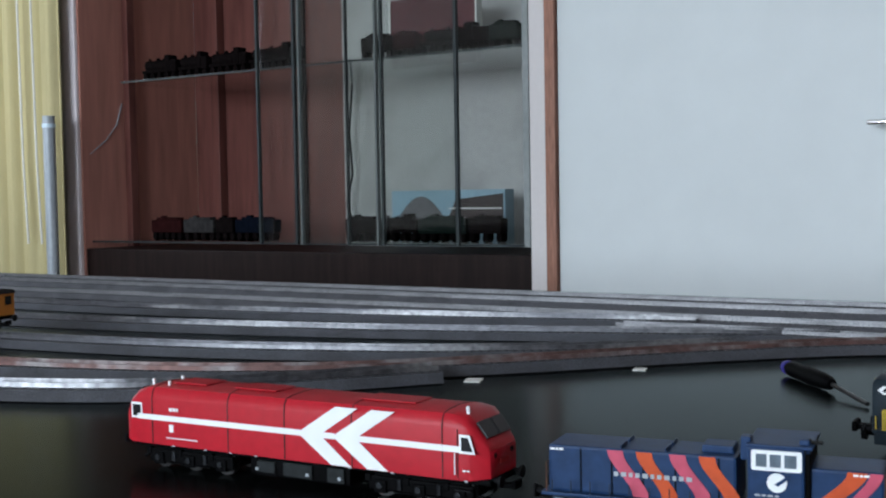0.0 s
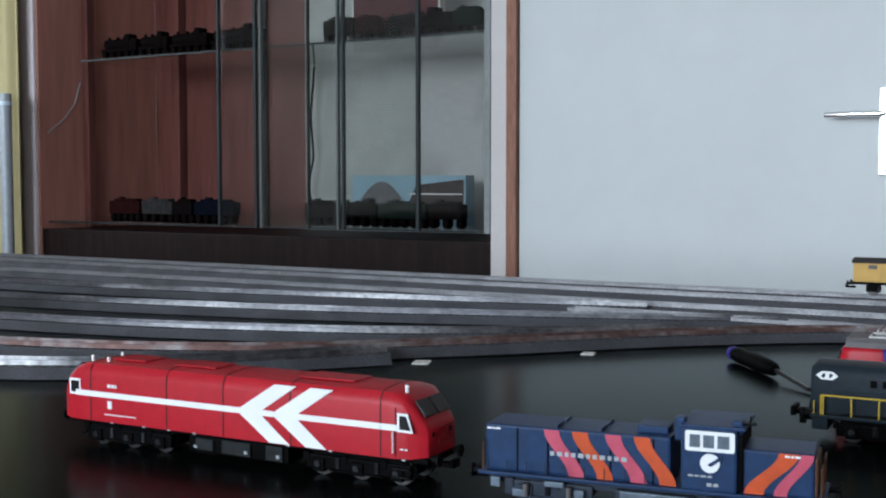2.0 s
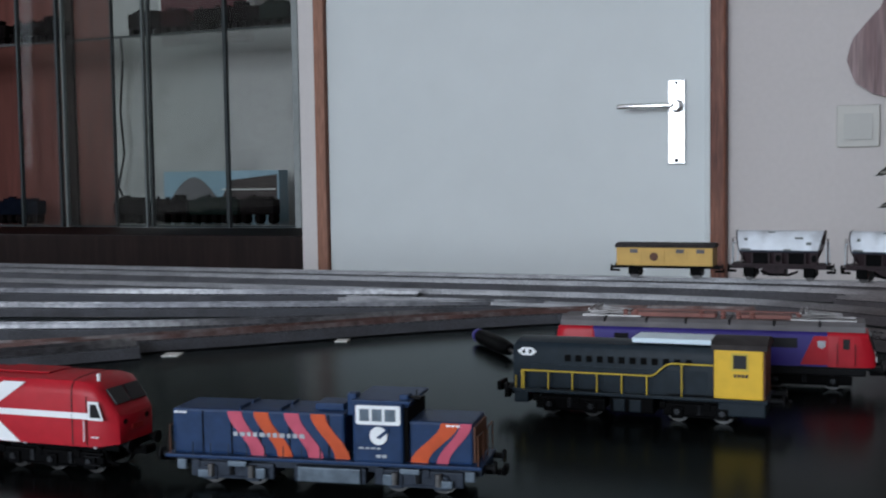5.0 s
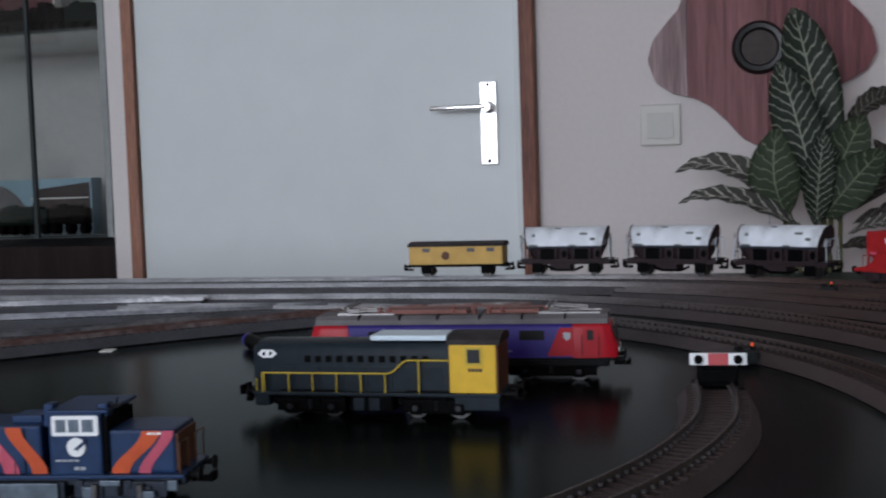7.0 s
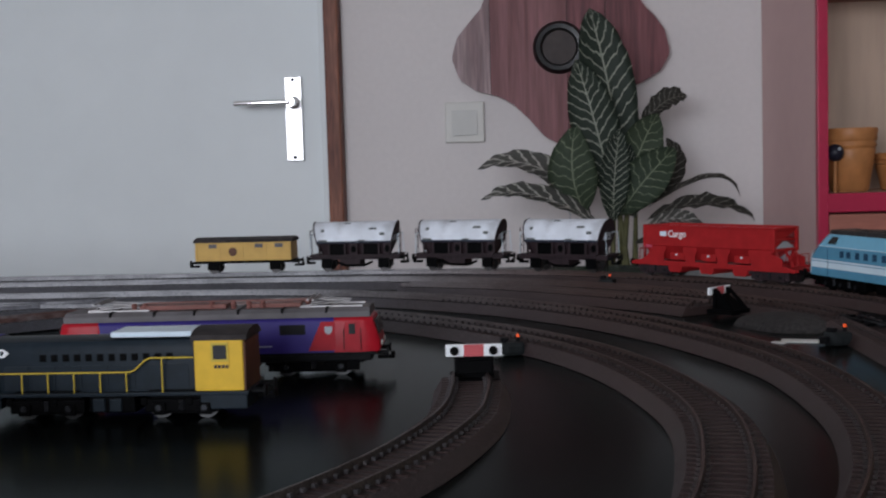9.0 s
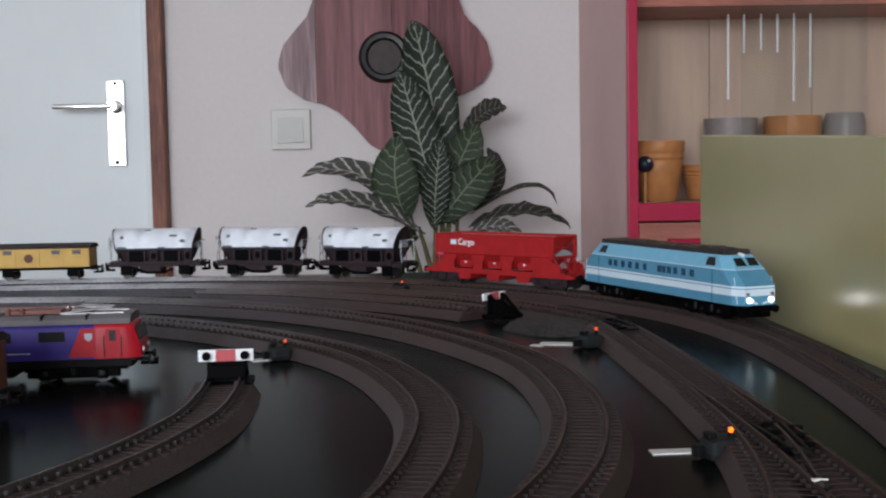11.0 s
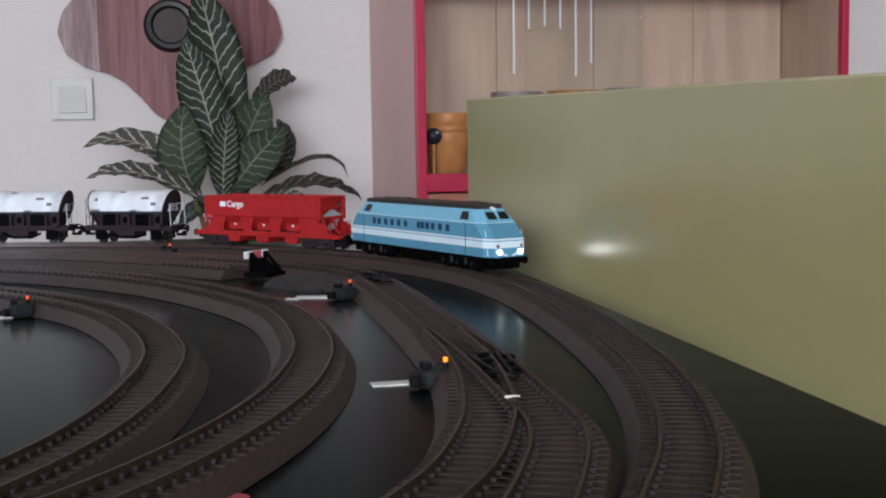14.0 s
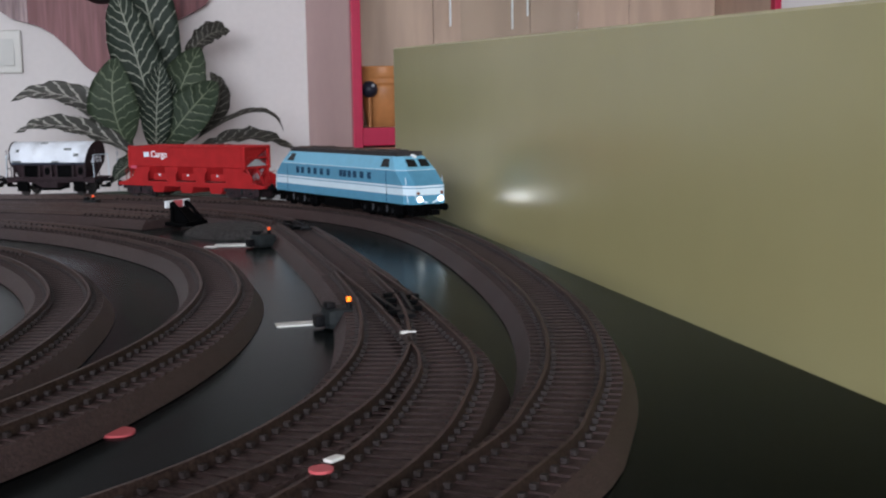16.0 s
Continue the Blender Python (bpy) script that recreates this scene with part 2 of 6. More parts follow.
M["stem"] = material("plant_stem", (0.10, 0.10, 0.045), 0.55, vary=0.25)
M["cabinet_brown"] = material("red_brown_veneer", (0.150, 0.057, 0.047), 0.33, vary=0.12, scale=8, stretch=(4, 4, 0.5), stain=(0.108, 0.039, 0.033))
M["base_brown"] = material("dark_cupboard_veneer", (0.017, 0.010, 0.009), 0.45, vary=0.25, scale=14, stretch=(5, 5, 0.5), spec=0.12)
M["cabinet_back"] = material("cabinet_back_panel", (0.42, 0.415, 0.405), 0.6, vary=0.08, stain=(0.31, 0.305, 0.297), stain_scale=4)
M["profile"] = material("dark_aluminium_profile", (0.035, 0.042, 0.044), 0.4, 0.4, vary=0.1)
# shelf model colours lowered to hold the shade inside the cabinet
M["model_dark"] = material("shade_dark_model", (0.006, 0.0045, 0.0045), 0.7, vary=0.4, scale=120, spec=0.0)
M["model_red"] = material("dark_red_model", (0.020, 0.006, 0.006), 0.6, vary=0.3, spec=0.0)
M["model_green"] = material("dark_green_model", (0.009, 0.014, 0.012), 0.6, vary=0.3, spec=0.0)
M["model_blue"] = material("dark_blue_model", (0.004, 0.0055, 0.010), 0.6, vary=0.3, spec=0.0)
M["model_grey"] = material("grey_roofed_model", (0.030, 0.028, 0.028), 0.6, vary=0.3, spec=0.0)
M["carton"] = material("printed_carton", (0.10, 0.03, 0.035), 0.5, vary=0.2)
M["carton_blue"] = material("pale_blue_carton", (0.25, 0.37, 0.45), 0.5, vary=0.1)
M["curtain"] = material("yellow_cloth", (0.50, 0.435, 0.235), 0.8, vary=0.05, scale=300, bump=0.2)
M["cord"] = material("white_cord", (0.75, 0.74, 0.70), 0.7, vary=0.05)
M["tube"] = material("grey_tube", (0.36, 0.39, 0.42), 0.45, 0.2, vary=0.08)
M["lilac"] = material("lilac_paint", (0.78, 0.70, 0.72), 0.7, vary=0.03)
# lighter than the veneer on the cabinet's back
M["side_brown"] = material("lighter_side_panel", (0.42, 0.19, 0.15), 0.4, vary=0.12, scale=10, stretch=(4, 4, 0.5))
M["crimson"] = material("crimson_lacquer", (0.42, 0.018, 0.06), 0.35, vary=0.05)
M["salmon"] = material("salmon_wood", (0.40, 0.15, 0.11), 0.4, vary=0.15, scale=20, stretch=(1, 1, 6))
M["beige"] = material("beige_veneer", (0.50, 0.368, 0.285), 0.5, vary=0.10, scale=10, stretch=(3, 3, 0.4))
M["terracotta"] = material("terracotta_glaze", (0.43, 0.18, 0.065), 0.4, vary=0.15, scale=40)
M["grey_bowl"] = material("smoky_bowl", (0.25, 0.22, 0.21), 0.35, vary=0.15)
M["handle_blue"] = material("violet_plastic", (0.05, 0.04, 0.25), 0.4, vary=0.1)
M["ball_dark"] = material("dark_navy_ball", (0.018, 0.018, 0.032), 0.4, vary=0.3, scale=60)
M["pane"] = glass("cabinet_glass", (0.93, 0.945, 0.935))
M["edge_pale"] = material("pale_profile", (0.24, 0.26, 0.26), 0.4, vary=0.1)
M["edge_grey"] = material("ground_glass_edge", (0.12, 0.135, 0.135), 0.4, vary=0.1)
M["motor_grey"] = material("dusty_motor_plastic", (0.016, 0.019, 0.020), 0.6, vary=0.3, scale=200, spec=0.15)
M["gravel"] = material("ballast_gravel", (0.052, 0.047, 0.046), 0.9, vary=0.5, scale=500, bump=1.0, bump_scale=600)
M["gear_blue"] = material("dusty_gear_and_pane_reflection", (0.105, 0.135, 0.170), 0.42, 0.2, vary=0.3, scale=200)
M["loco_glass"] = material("blue_tinted_glazing", (0.022, 0.065, 0.12), 0.2, vary=0.15, spec=0.4)

# ---- mesh tools ----


class Shape:
    """Collects simple solids in one bmesh."""

    def __init__(self):
        self.bm = bmesh.new()

    def box(self, x, y, z, sx, sy, sz, bevel=0.0, m=None):
        if not bevel:
            corners = [Vector((x + i * sx / 2, y + j * sy / 2, z + k * sz / 2)) for i, j, k in itertools.product((-1, 1), repeat=3)]
            c = [self.bm.verts.new(m @ p if m is not None else p) for p in corners]
            for f in ((0, 1, 3, 2), (4, 6, 7, 5), (0, 4, 5, 1), (2, 3, 7, 6), (0, 2, 6, 4), (1, 5, 7, 3)):
                self.bm.faces.new([c[i] for i in f])
            return self
        made = bmesh.ops.create_cube(self.bm, size=1.0)["verts"]
        bmesh.ops.transform(self.bm, matrix=Matrix.Translation((x, y, z)) @ Matrix.Diagonal((sx, sy, sz, 1)), verts=made)
        if bevel:
            edges = list({e for v in made for e in v.link_edges})
            got = bmesh.ops.bevel(self.bm, geom=edges, offset=min(bevel, 0.45 * min(sx, sy, sz)), segments=2, affect="EDGES", profile=0.6)
            made = list({v for f in got["faces"] for v in f.verts} | {v for v in made if v.is_valid})
        if m is not None:
            bmesh.ops.transform(self.bm, matrix=m, verts=made)
        return self

    def rod(self, a, b, r, seg=8, r2=None):
        a, b = Vector(a), Vector(b)
        d = b - a
        m = Matrix.Translation((a + b) / 2) @ d.to_track_quat("Z", "Y").to_matrix().to_4x4()
        bmesh.ops.create_cone(self.bm, cap_ends=True, segments=seg, radius1=r, radius2=r if r2 is None else r2, depth=d.length, matrix=m)
        return self

    def tube(self, points, r, seg=6):
        for a, b in zip(points, points[1:]):
            self.rod(a, b, r, seg)
        return self

    def prism(self, outline, m, depth):
        """A flat outline (x, y) given thickness along its own z, laid by m."""
        lo = [self.bm.verts.new(m @ Vector((x, y, 0))) for x, y in outline]
        hi = [self.bm.verts.new(m @ Vector((x, y, depth))) for x, y in outline]
        n = len(outline)
        self.bm.faces.new(lo[::-1])
        self.bm.faces.new(hi)
        for i in range(n):
            j = (i + 1) % n
            self.bm.faces.new((lo[i], lo[j], hi[j], hi[i]))
        return self

    def loft(self, sections):
        """Rings of equally many points, joined and capped."""
        rings = [[self.bm.verts.new(p) for p in s] for s in sections]
        n = len(rings[0])
        for a, b in zip(rings, rings[1:]):
            for i in range(n):
                j = (i + 1) % n
                self.bm.faces.new((a[i], a[j], b[j], b[i]))
        self.bm.faces.new(rings[0][::-1])
        self.bm.faces.new(rings[-1])
        return self

    def lathe(self, profile, seg=24, m=None):
        """Turns (radius, height) pairs round z."""
        rings = []
        for r, z in profile:
            ring = [Vector((r * math.cos(2 * math.pi * k / seg), r * math.sin(2 * math.pi * k / seg), z)) for k in range(seg)]
            rings.append([self.bm.verts.new(m @ p if m else p) for p in ring])
        for a, b in zip(rings, rings[1:]):
            for i in range(seg):
                j = (i + 1) % seg
                self.bm.faces.new((a[i], a[j], b[j], b[i]))
        self.bm.faces.new(rings[0][::-1])
        self.bm.faces.new(rings[-1])
        return self


def part(name, shape, mat, parent=None, label="", smooth=False, at=None):
    """One mesh object from a shape, under a thing or part."""
    bm = shape.bm if isinstance(shape, Shape) else shape
    bmesh.ops.recalc_face_normals(bm, faces=bm.faces)
    me = bpy.data.meshes.new(name)
    bm.to_mesh(me)
    bm.free()
    me.materials.append(M[mat] if isinstance(mat, str) else mat)
    if smooth:
        for f in me.polygons:
            f.use_smooth = True
        me.set_sharp_from_angle(angle=radians(40))
    ob = new(name, me)
    if parent is not None:
        ob.parent = parent
    if at is not None:
        ob.matrix_basis = at
    if label:
        tagged(ob, label)
    return ob


def thing(name, label, category, m=None, group="", kind=""):
    ob = new(name)
    ob.empty_display_size = 0.02
    if m is not None:
        ob.matrix_basis = m
    return tagged(ob, label, category, group, kind)


def slab(name, x0, x1, y0, y1, z0, z1, mat, bevel=0.0, parent=None, label="", category="", kind="structure"):
    ob = part(name, Shape().box((x0 + x1) / 2, (y0 + y1) / 2, (z0 + z1) / 2, x1 - x0, y1 - y0, z1 - z0, bevel), mat, parent)
    return tagged(ob, label, category, "", kind) if parent is None else ob


def spline(points, step=0.012):
    """Even points on a smooth curve through a few plan points."""
    p = [Vector((x, y)) for x, y in points]
    p = [2 * p[0] - p[1]] + p + [2 * p[-1] - p[-2]]
    dense = []
    for i in range(1, len(p) - 2):
        a, b, c, d = p[i - 1 : i + 3]
        for k in range(24):
            t = k / 24
            dense.append(0.5 * (2 * b + (c - a) * t + (2 * a - 5 * b + 4 * c - d) * t * t + (3 * b - a - 3 * c + d) * t**3))
    dense.append(p[-2])
    out, left = [dense[0]], step
    for a, b in zip(dense, dense[1:]):
        length = (b - a).length
        while length > 0 and left <= length:
            a = a + (b - a) * (left / length)
            out.append(a)
            length -= left
            left = step
        left -= length
    return out


def frame_of(line, i):
    a, b = line[max(i - 1, 0)], line[min(i + 1, len(line) - 1)]
    d = (b - a).normalized()
    return d, Vector((-d.y, d.x))

# ---- room ----
WH = 2.55
wall_north = thing("wall_north", "pale wallpapered wall round a flush door", "wall", kind="structure")
part("wall_panel", Shape().box(-3.03, 0.06, WH / 2, 0.48, 0.12, WH), "wallpaper", wall_north)
part("wall_panel", Shape().box(-2.0, 0.06, (2.12 + WH) / 2, 1.58, 0.12, WH - 2.12), "wallpaper", wall_north)
part("wall_panel", Shape().box(-1.1905, 0.06, WH / 2, 0.041, 0.12, WH), "wallpaper", wall_north)
part("wall_panel", Shape().box(-0.69, 0.06, (2.03 + WH) / 2, 0.96, 0.12, WH - 2.03), "wallpaper", wall_north)
part("wall_panel", Shape().box(1.49, 0.06, WH / 2, 3.40, 0.12, WH), "wallpaper", wall_north)
slab("wall_east", 3.07, 3.19, -7.5, 0.0, 0, WH, "wallpaper", label="plain papered wall closing the room", category="wall")
wall_south = thing("wall_south", "papered wall with a wide window opening", "wall", kind="structure")
part("wall_panel", Shape().box(-0.06, -7.56, 0.45, 6.5, 0.12, 0.90), "wallpaper", wall_south)
part("wall_panel", Shape().box(-0.06, -7.56, (2.4 + WH) / 2, 6.5, 0.12, WH - 2.4), "wallpaper", wall_south)
part("wall_panel", Shape().box(-3.23, -7.56, 1.65, 0.16, 0.12, 1.5), "wallpaper", wall_south)
part("wall_panel", Shape().box(1.935, -7.56, 1.65, 2.51, 0.12, 1.5), "wallpaper", wall_south)
wall_west = thing("wall_west", "papered wall with a side window opening", "wall", kind="structure")
part("wall_panel", Shape().box(-3.33, -3.69, 0.45, 0.12, 7.62, 0.90), "wallpaper", wall_west)
part("wall_panel", Shape().box(-3.33, -3.69, (2.3 + WH) / 2, 0.12, 7.62, WH - 2.3), "wallpaper", wall_west)
part("wall_panel", Shape().box(-3.33, -0.10, 1.6, 0.12, 0.44, 1.4), "wallpaper", wall_west)
part("wall_panel", Shape().box(-3.33, -4.45, 1.6, 0.12, 6.10, 1.4), "wallpaper", wall_west)
slab("ceiling", -3.4, 3.2, -7.65, 0.7, WH, WH + 0.1, "ceiling", label="plain white painted ceiling", category="ceiling")
slab("floor", -3.4, 3.2, -7.65, 0.7, -0.1, 0.0, "floor", label="brown carpeted floor of the room", category="floor")

# door with its frame and fittings
DX0, DX1 = -1.143, -0.243
door = thing("door_1", "grey-white flush door, closed, in a varnished hardwood frame", "door", kind="structure")
part("door_leaf", Shape().box((DX0 + DX1) / 2, 0.028, 1.005, DX1 - DX0 - 0.006, 0.04, 2.0, 0.003), "door", door)
part("door_rebate", Shape().box(DX1 - 0.006, 0.0, 1.01, 0.012, 0.03, 2.02, 0.002), "door", door)
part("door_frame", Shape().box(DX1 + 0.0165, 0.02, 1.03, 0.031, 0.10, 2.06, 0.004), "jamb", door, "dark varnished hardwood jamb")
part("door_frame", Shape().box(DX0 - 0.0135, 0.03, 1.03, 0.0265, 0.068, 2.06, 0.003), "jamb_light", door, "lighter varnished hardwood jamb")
part("door_frame", Shape().box((DX0 + DX1) / 2, 0.02, 2.035, DX1 - DX0, 0.10, 0.04, 0.003), "jamb", door)
plate = part("handle_plate", Shape().box(-0.316, 0.004, TZ + 0.226, 0.037, 0.008, 0.176, 0.002), "steel", door, "satin aluminium back plate")
part("screw", Shape().rod((-0.316, 0.001, TZ + 0.307), (-0.316, -0.0015, TZ + 0.307), 0.0035, 12), "dark", plate)
part("screw", Shape().rod((-0.316, 0.001, TZ + 0.146), (-0.316, -0.0015, TZ + 0.146), 0.0045, 12), "dark", plate)
lever = Shape().rod((-0.314, 0.0, TZ + 0.259), (-0.314, -0.045, TZ + 0.259), 0.0095, 16)
lever.box(-0.372, -0.047, TZ + 0.2585, 0.118, 0.012, 0.0105, 0.004)
part("collar", Shape().lathe([(0.0090, 0.0), (0.0130, 0.0), (0.0134, 0.003), (0.0120, 0.006), (0.0092, 0.007)], 28, pose(-0.314, 0.0, TZ + 0.259, 90, 0, 0)), "chrome", plate, "polished round collar", smooth=True)
part("lever", lever, "chrome", door, "polished lever handle", smooth=True)

# light switch
sw = thing("light_switch", "off-white square light switch on the wall", "light switch")
part("switch_frame", Shape().box(0.042, -0.005, TZ + 0.207, 0.081, 0.010, 0.083, 0.003), "switch", sw)
part("rocker", Shape().prism([(-0.027, -0.006), (0.027, -0.006), (0.027, 0.0012), (0.001, 0.0045), (-0.027, 0.0085)], Matrix.Translation((0.0155, -0.0085, TZ + 0.207)) @ Matrix(((0, 0, 1, 0), (0, -1, 0, 0), (1, 0, 0, 0), (0, 0, 0, 1))), 0.053), "switch_rocker", sw, "tilted rocker")

# wooden wall plaque with a round black bezel
plaque = thing("wall_plaque", "scalloped reddish plank plaque hung on the wall", "wall plaque")
right = [(0.245, 0.155), (0.275, 0.158), (0.31, 0.185), (0.345, 0.228), (0.373, 0.262), (0.41, 0.28), (0.44, 0.298), (0.458, 0.332), (0.452, 0.372), (0.43, 0.405), (0.405, 0.43), (0.392, 0.465), (0.385, 0.51), (0.39, 0.56), (0.375, 0.60), (0.33, 0.63), (0.245, 0.645)]
left = [(0.235, 0.156), (0.205, 0.172), (0.178, 0.205), (0.145, 0.238), (0.115, 0.256), (0.07, 0.268), (0.035, 0.292), (0.02, 0.335), (0.03, 0.375), (0.055, 0.405), (0.082, 0.435), (0.097, 0.475), (0.10, 0.52), (0.098, 0.565), (0.12, 0.60), (0.16, 0.63), (0.235, 0.645)]
upright = pose(0, 0, TZ, 90, 0, 0)


def strip_of(outline, x0, x1):
    """The part of an outline (lower chain then upper) between two x, sampled evenly: plank by plank."""
    pts = outline
    def span(x):
        ys = []
        for (ax, ay), (bx, by) in zip(pts, pts[1:] + pts[:1]):
            if (ax - x) * (bx - x) <= 0 and ax != bx:
                ys.append(ay + (by - ay) * (x - ax) / (bx - ax))
        return (min(ys), max(ys)) if len(ys) > 1 else (0.3, 0.3)
    xs = [x0 + (x1 - x0) * k / 14 for k in range(15)]
    return [(x, span(x)[0]) for x in xs] + [(x, span(x)[1]) for x in reversed(xs)]


ring_outline = right + left[::-1]
for x0, x1, mat, d in ((0.0215, 0.098, "slab_grey", 0.020), (0.0992, 0.253, "slab_mid", 0.023), (0.2545, 0.330, "slab", 0.021), (0.3315, 0.4565, "slab", 0.023)):
    part("plank", Shape().prism(strip_of(ring_outline, x0, x1), upright, d), mat, plaque)
for x in (0.0986, 0.25375, 0.33075):
    part("plank_joint", Shape().prism(strip_of(ring_outline, x - 0.0016, x + 0.0016), upright, 0.017), "roof_black", plaque)
bez = pose(0.238, -0.022, TZ + 0.350, 90, 0, 0)
part("bezel", Shape().lathe([(0.034, 0.0), (0.034, 0.008), (0.038, 0.016), (0.046, 0.017), (0.052, 0.010), (0.053, 0.0)], 48, bez), "ring", plaque, "glossy black ring", smooth=True)
part("dial", Shape().lathe([(0.0, 0.001), (0.0345, 0.001), (0.0345, 0.004), (0.001, 0.004)], 40, bez), "brown_dial", plaque)
part("hook", Shape().box(0.10, -0.012, TZ + 0.468, 0.012, 0.008, 0.006, 0.001).box(0.112, -0.012, TZ + 0.474, 0.010, 0.008, 0.006, 0.001), "black", plaque)

# ---- table and board ----
table = thing("layout_table", "large glossy black table top carrying the model railway", "table")
part("table_top", Shape().box(-0.75, -1.85, TZ - 0.02, 3.30, 1.56, 0.04, 0.004), "table", table)
for x in (-2.3, 0.8):
    for y in (-2.5, -1.18):
        part("leg", Shape().box(x, y, (TZ - 0.04) / 2, 0.07, 0.07, TZ - 0.04, 0.005), "black", table)
board = thing("backing_board", "olive painted board standing upright on the table", "board")
tall, low = 0.1435, 0.1017  # the top edge dips towards the room
lay = pose(0.5565, -1.330, TZ, 90, 0, 89.1)
part("panel", Shape().prism([(-1.30, 0.0), (0.0, 0.0), (0.0, tall), (-1.30, low)], lay, 0.018), "board", board)
part("top_edge", Shape().prism([(-1.299, low), (-0.001, tall), (-0.001, tall + 0.0012), (-1.299, low + 0.0012)], lay @ pose(0, 0, 0.0008), 0.0164), "board_edge", board)
part("front_edge", Shape().box(0.0004, tall / 2 - 0.0003, 0.009, 0.0010, tall - 0.001, 0.0172, 0.0, lay), "board_edge", board)

# ---- track ----
RT = 0.0108  # rail top over the table
sleeper_shape = Shape().box(0, 0, -0.0006, 0.0026, 0.029, 0.0010)
bmesh.ops.recalc_face_normals(sleeper_shape.bm, faces=sleeper_shape.bm.faces)
sleeper_mesh = bpy.data.meshes.new("sleeper")
sleeper_shape.bm.to_mesh(sleeper_mesh)
M["fixing"] = glare_to_brown("rail_fixing_plastic", (0.095, 0.095, 0.104), (0.024, 0.0165, 0.0158), 0.6)
M["sleeper_near"] = material("brown_sleeper_plastic", (0.041, 0.0242, 0.0228), 0.6, vary=0.3, scale=500)
sleeper_mesh.materials.append(M["sleeper_near"])


def sweep(line, section):
    s = Shape()
    rings = []
    for i, p in enumerate(line):
        d, n = frame_of(line, i)
        rings.append([Vector((p.x + n.x * o, p.y + n.y * o, TZ + h)) for o, h in section])
    s.loft(rings)
    return s


def track(points, label, ballast="ballast", rail="rail", single=None, w=0.0192, lift=0.0):
    """Roadbed, two rails and sleepers along a smooth plan line; single: plan box whose sleepers are parts of their own."""
    line = spline(points)
    t = thing("model_track", label, "model track", group="tracks on the table")
    part("roadbed", sweep(line, [(-w, 0.0004 + lift), (w, 0.0004 + lift), (w - 0.0045, 0.0072 + lift), (-w + 0.0045, 0.0072 + lift)]), ballast, t)
    for side in (-1, 1):
        c = 0.00865 * side
        part("rail", sweep(line, [(c - 0.0011, 0.0076 + lift), (c + 0.0011, 0.0076 + lift), (c + 0.0005, RT + lift), (c - 0.0005, RT + lift)]), rail, t)
    fine = spline(points, 0.0066)
    rest = Shape()
    studs = Shape()
    for i, p in enumerate(fine):
        d, n = frame_of(fine, i)
        m = Matrix.Translation((p.x, p.y, TZ + 0.0078 + lift)) @ Matrix.Rotation(math.atan2(d.y, d.x), 4, "Z")
        if single and single[0] < p.x < single[1] and single[2] < p.y < single[3]:
            ob = new("sleeper", sleeper_mesh)
            ob.parent = t
            ob.matrix_basis = m
        else:
            rest.box(0, 0, -0.0006, 0.0026, 0.029, 0.0010, m=m)
        for off in () if ballast == "ballast" or p.x < -0.12 or (p.y > -1.45 and p.x < 0.30) else (-0.0104, -0.0070, 0.0070, 0.0104):
            studs.box(0, off, 0.0007, 0.0018, 0.0016, 0.0013, m=m)
    if rest.bm.verts:
        tagged(part("sleeper_bed", rest, "sleeper", t), kind="stuff")
    if studs.bm.verts:
        tagged(part("rail_fixing", studs, "fixing", t), kind="stuff")
    return t


A_LINE = [(-2.3, -1.2), (-1.6, -1.2), (-0.9, -1.2), (-0.3, -1.2), (0.0139, -1.2), (0.1432, -1.217), (0.2637, -1.2669), (0.3672, -1.3463), (0.4376, -1.4349), (0.4834, -1.5287), (0.5059, -1.6128), (0.5135, -1.6996), (0.512, -1.78), (0.506, -1.86), (0.498, -1.93), (0.489, -1.985), (0.475, -2.043), (0.458, -2.093), (0.439, -2.133), (0.416, -2.17), (0.345, -2.245), (0.2, -2.345)]
NEAR = (0.10, 0.60, -2.20, -1.62)
track(A_LINE, "dark grey roadbed track curving past the olive board", "ballast_brown", single=NEAR)
track([(-1.5, -1.27), (-0.9, -1.27), (-0.3, -1.27), (0.0, -1.272), (0.15, -1.305), (0.27, -1.377), (0.355, -1.466), (0.405, -1.55), (0.424, -1.603)], "dark grey roadbed track", "ballast_brown")
track([(0.4240, -1.6035), (0.4275, -1.68), (0.4290, -1.78), (0.4295, -1.88)], "dusty track piece between two sets of points, rails dulled", "ballast_brown", "ballast_brown", single=NEAR, w=0.0215, lift=-0.0003)
track([(0.4295, -1.8805), (0.4300, -1.94), (0.4275, -2.02), (0.424, -2.067), (0.412, -2.107), (0.3845, -2.165), (0.33, -2.235)], "dark grey roadbed track with a set of points", "ballast_brown", single=NEAR)
track([(0.4265, -1.86), (0.423, -1.95), (0.413, -2.02), (0.401, -2.066), (0.379, -2.118), (0.34, -2.17), (0.27, -2.225)], "track branching off at a set of points", "ballast_brown", single=NEAR)
track([(-1.4, -1.40), (-0.8, -1.385), (-0.3, -1.38), (-0.02, -1.385), (0.15, -1.455), (0.27, -1.575), (0.345, -1.73), (0.362, -1.86), (0.350, -1.965), (0.318, -2.055), (0.27, -2.13), (0.18, -2.22)], "curved dark roadbed track, coloured greyer to the west for glare", "ballast_brown", single=NEAR)
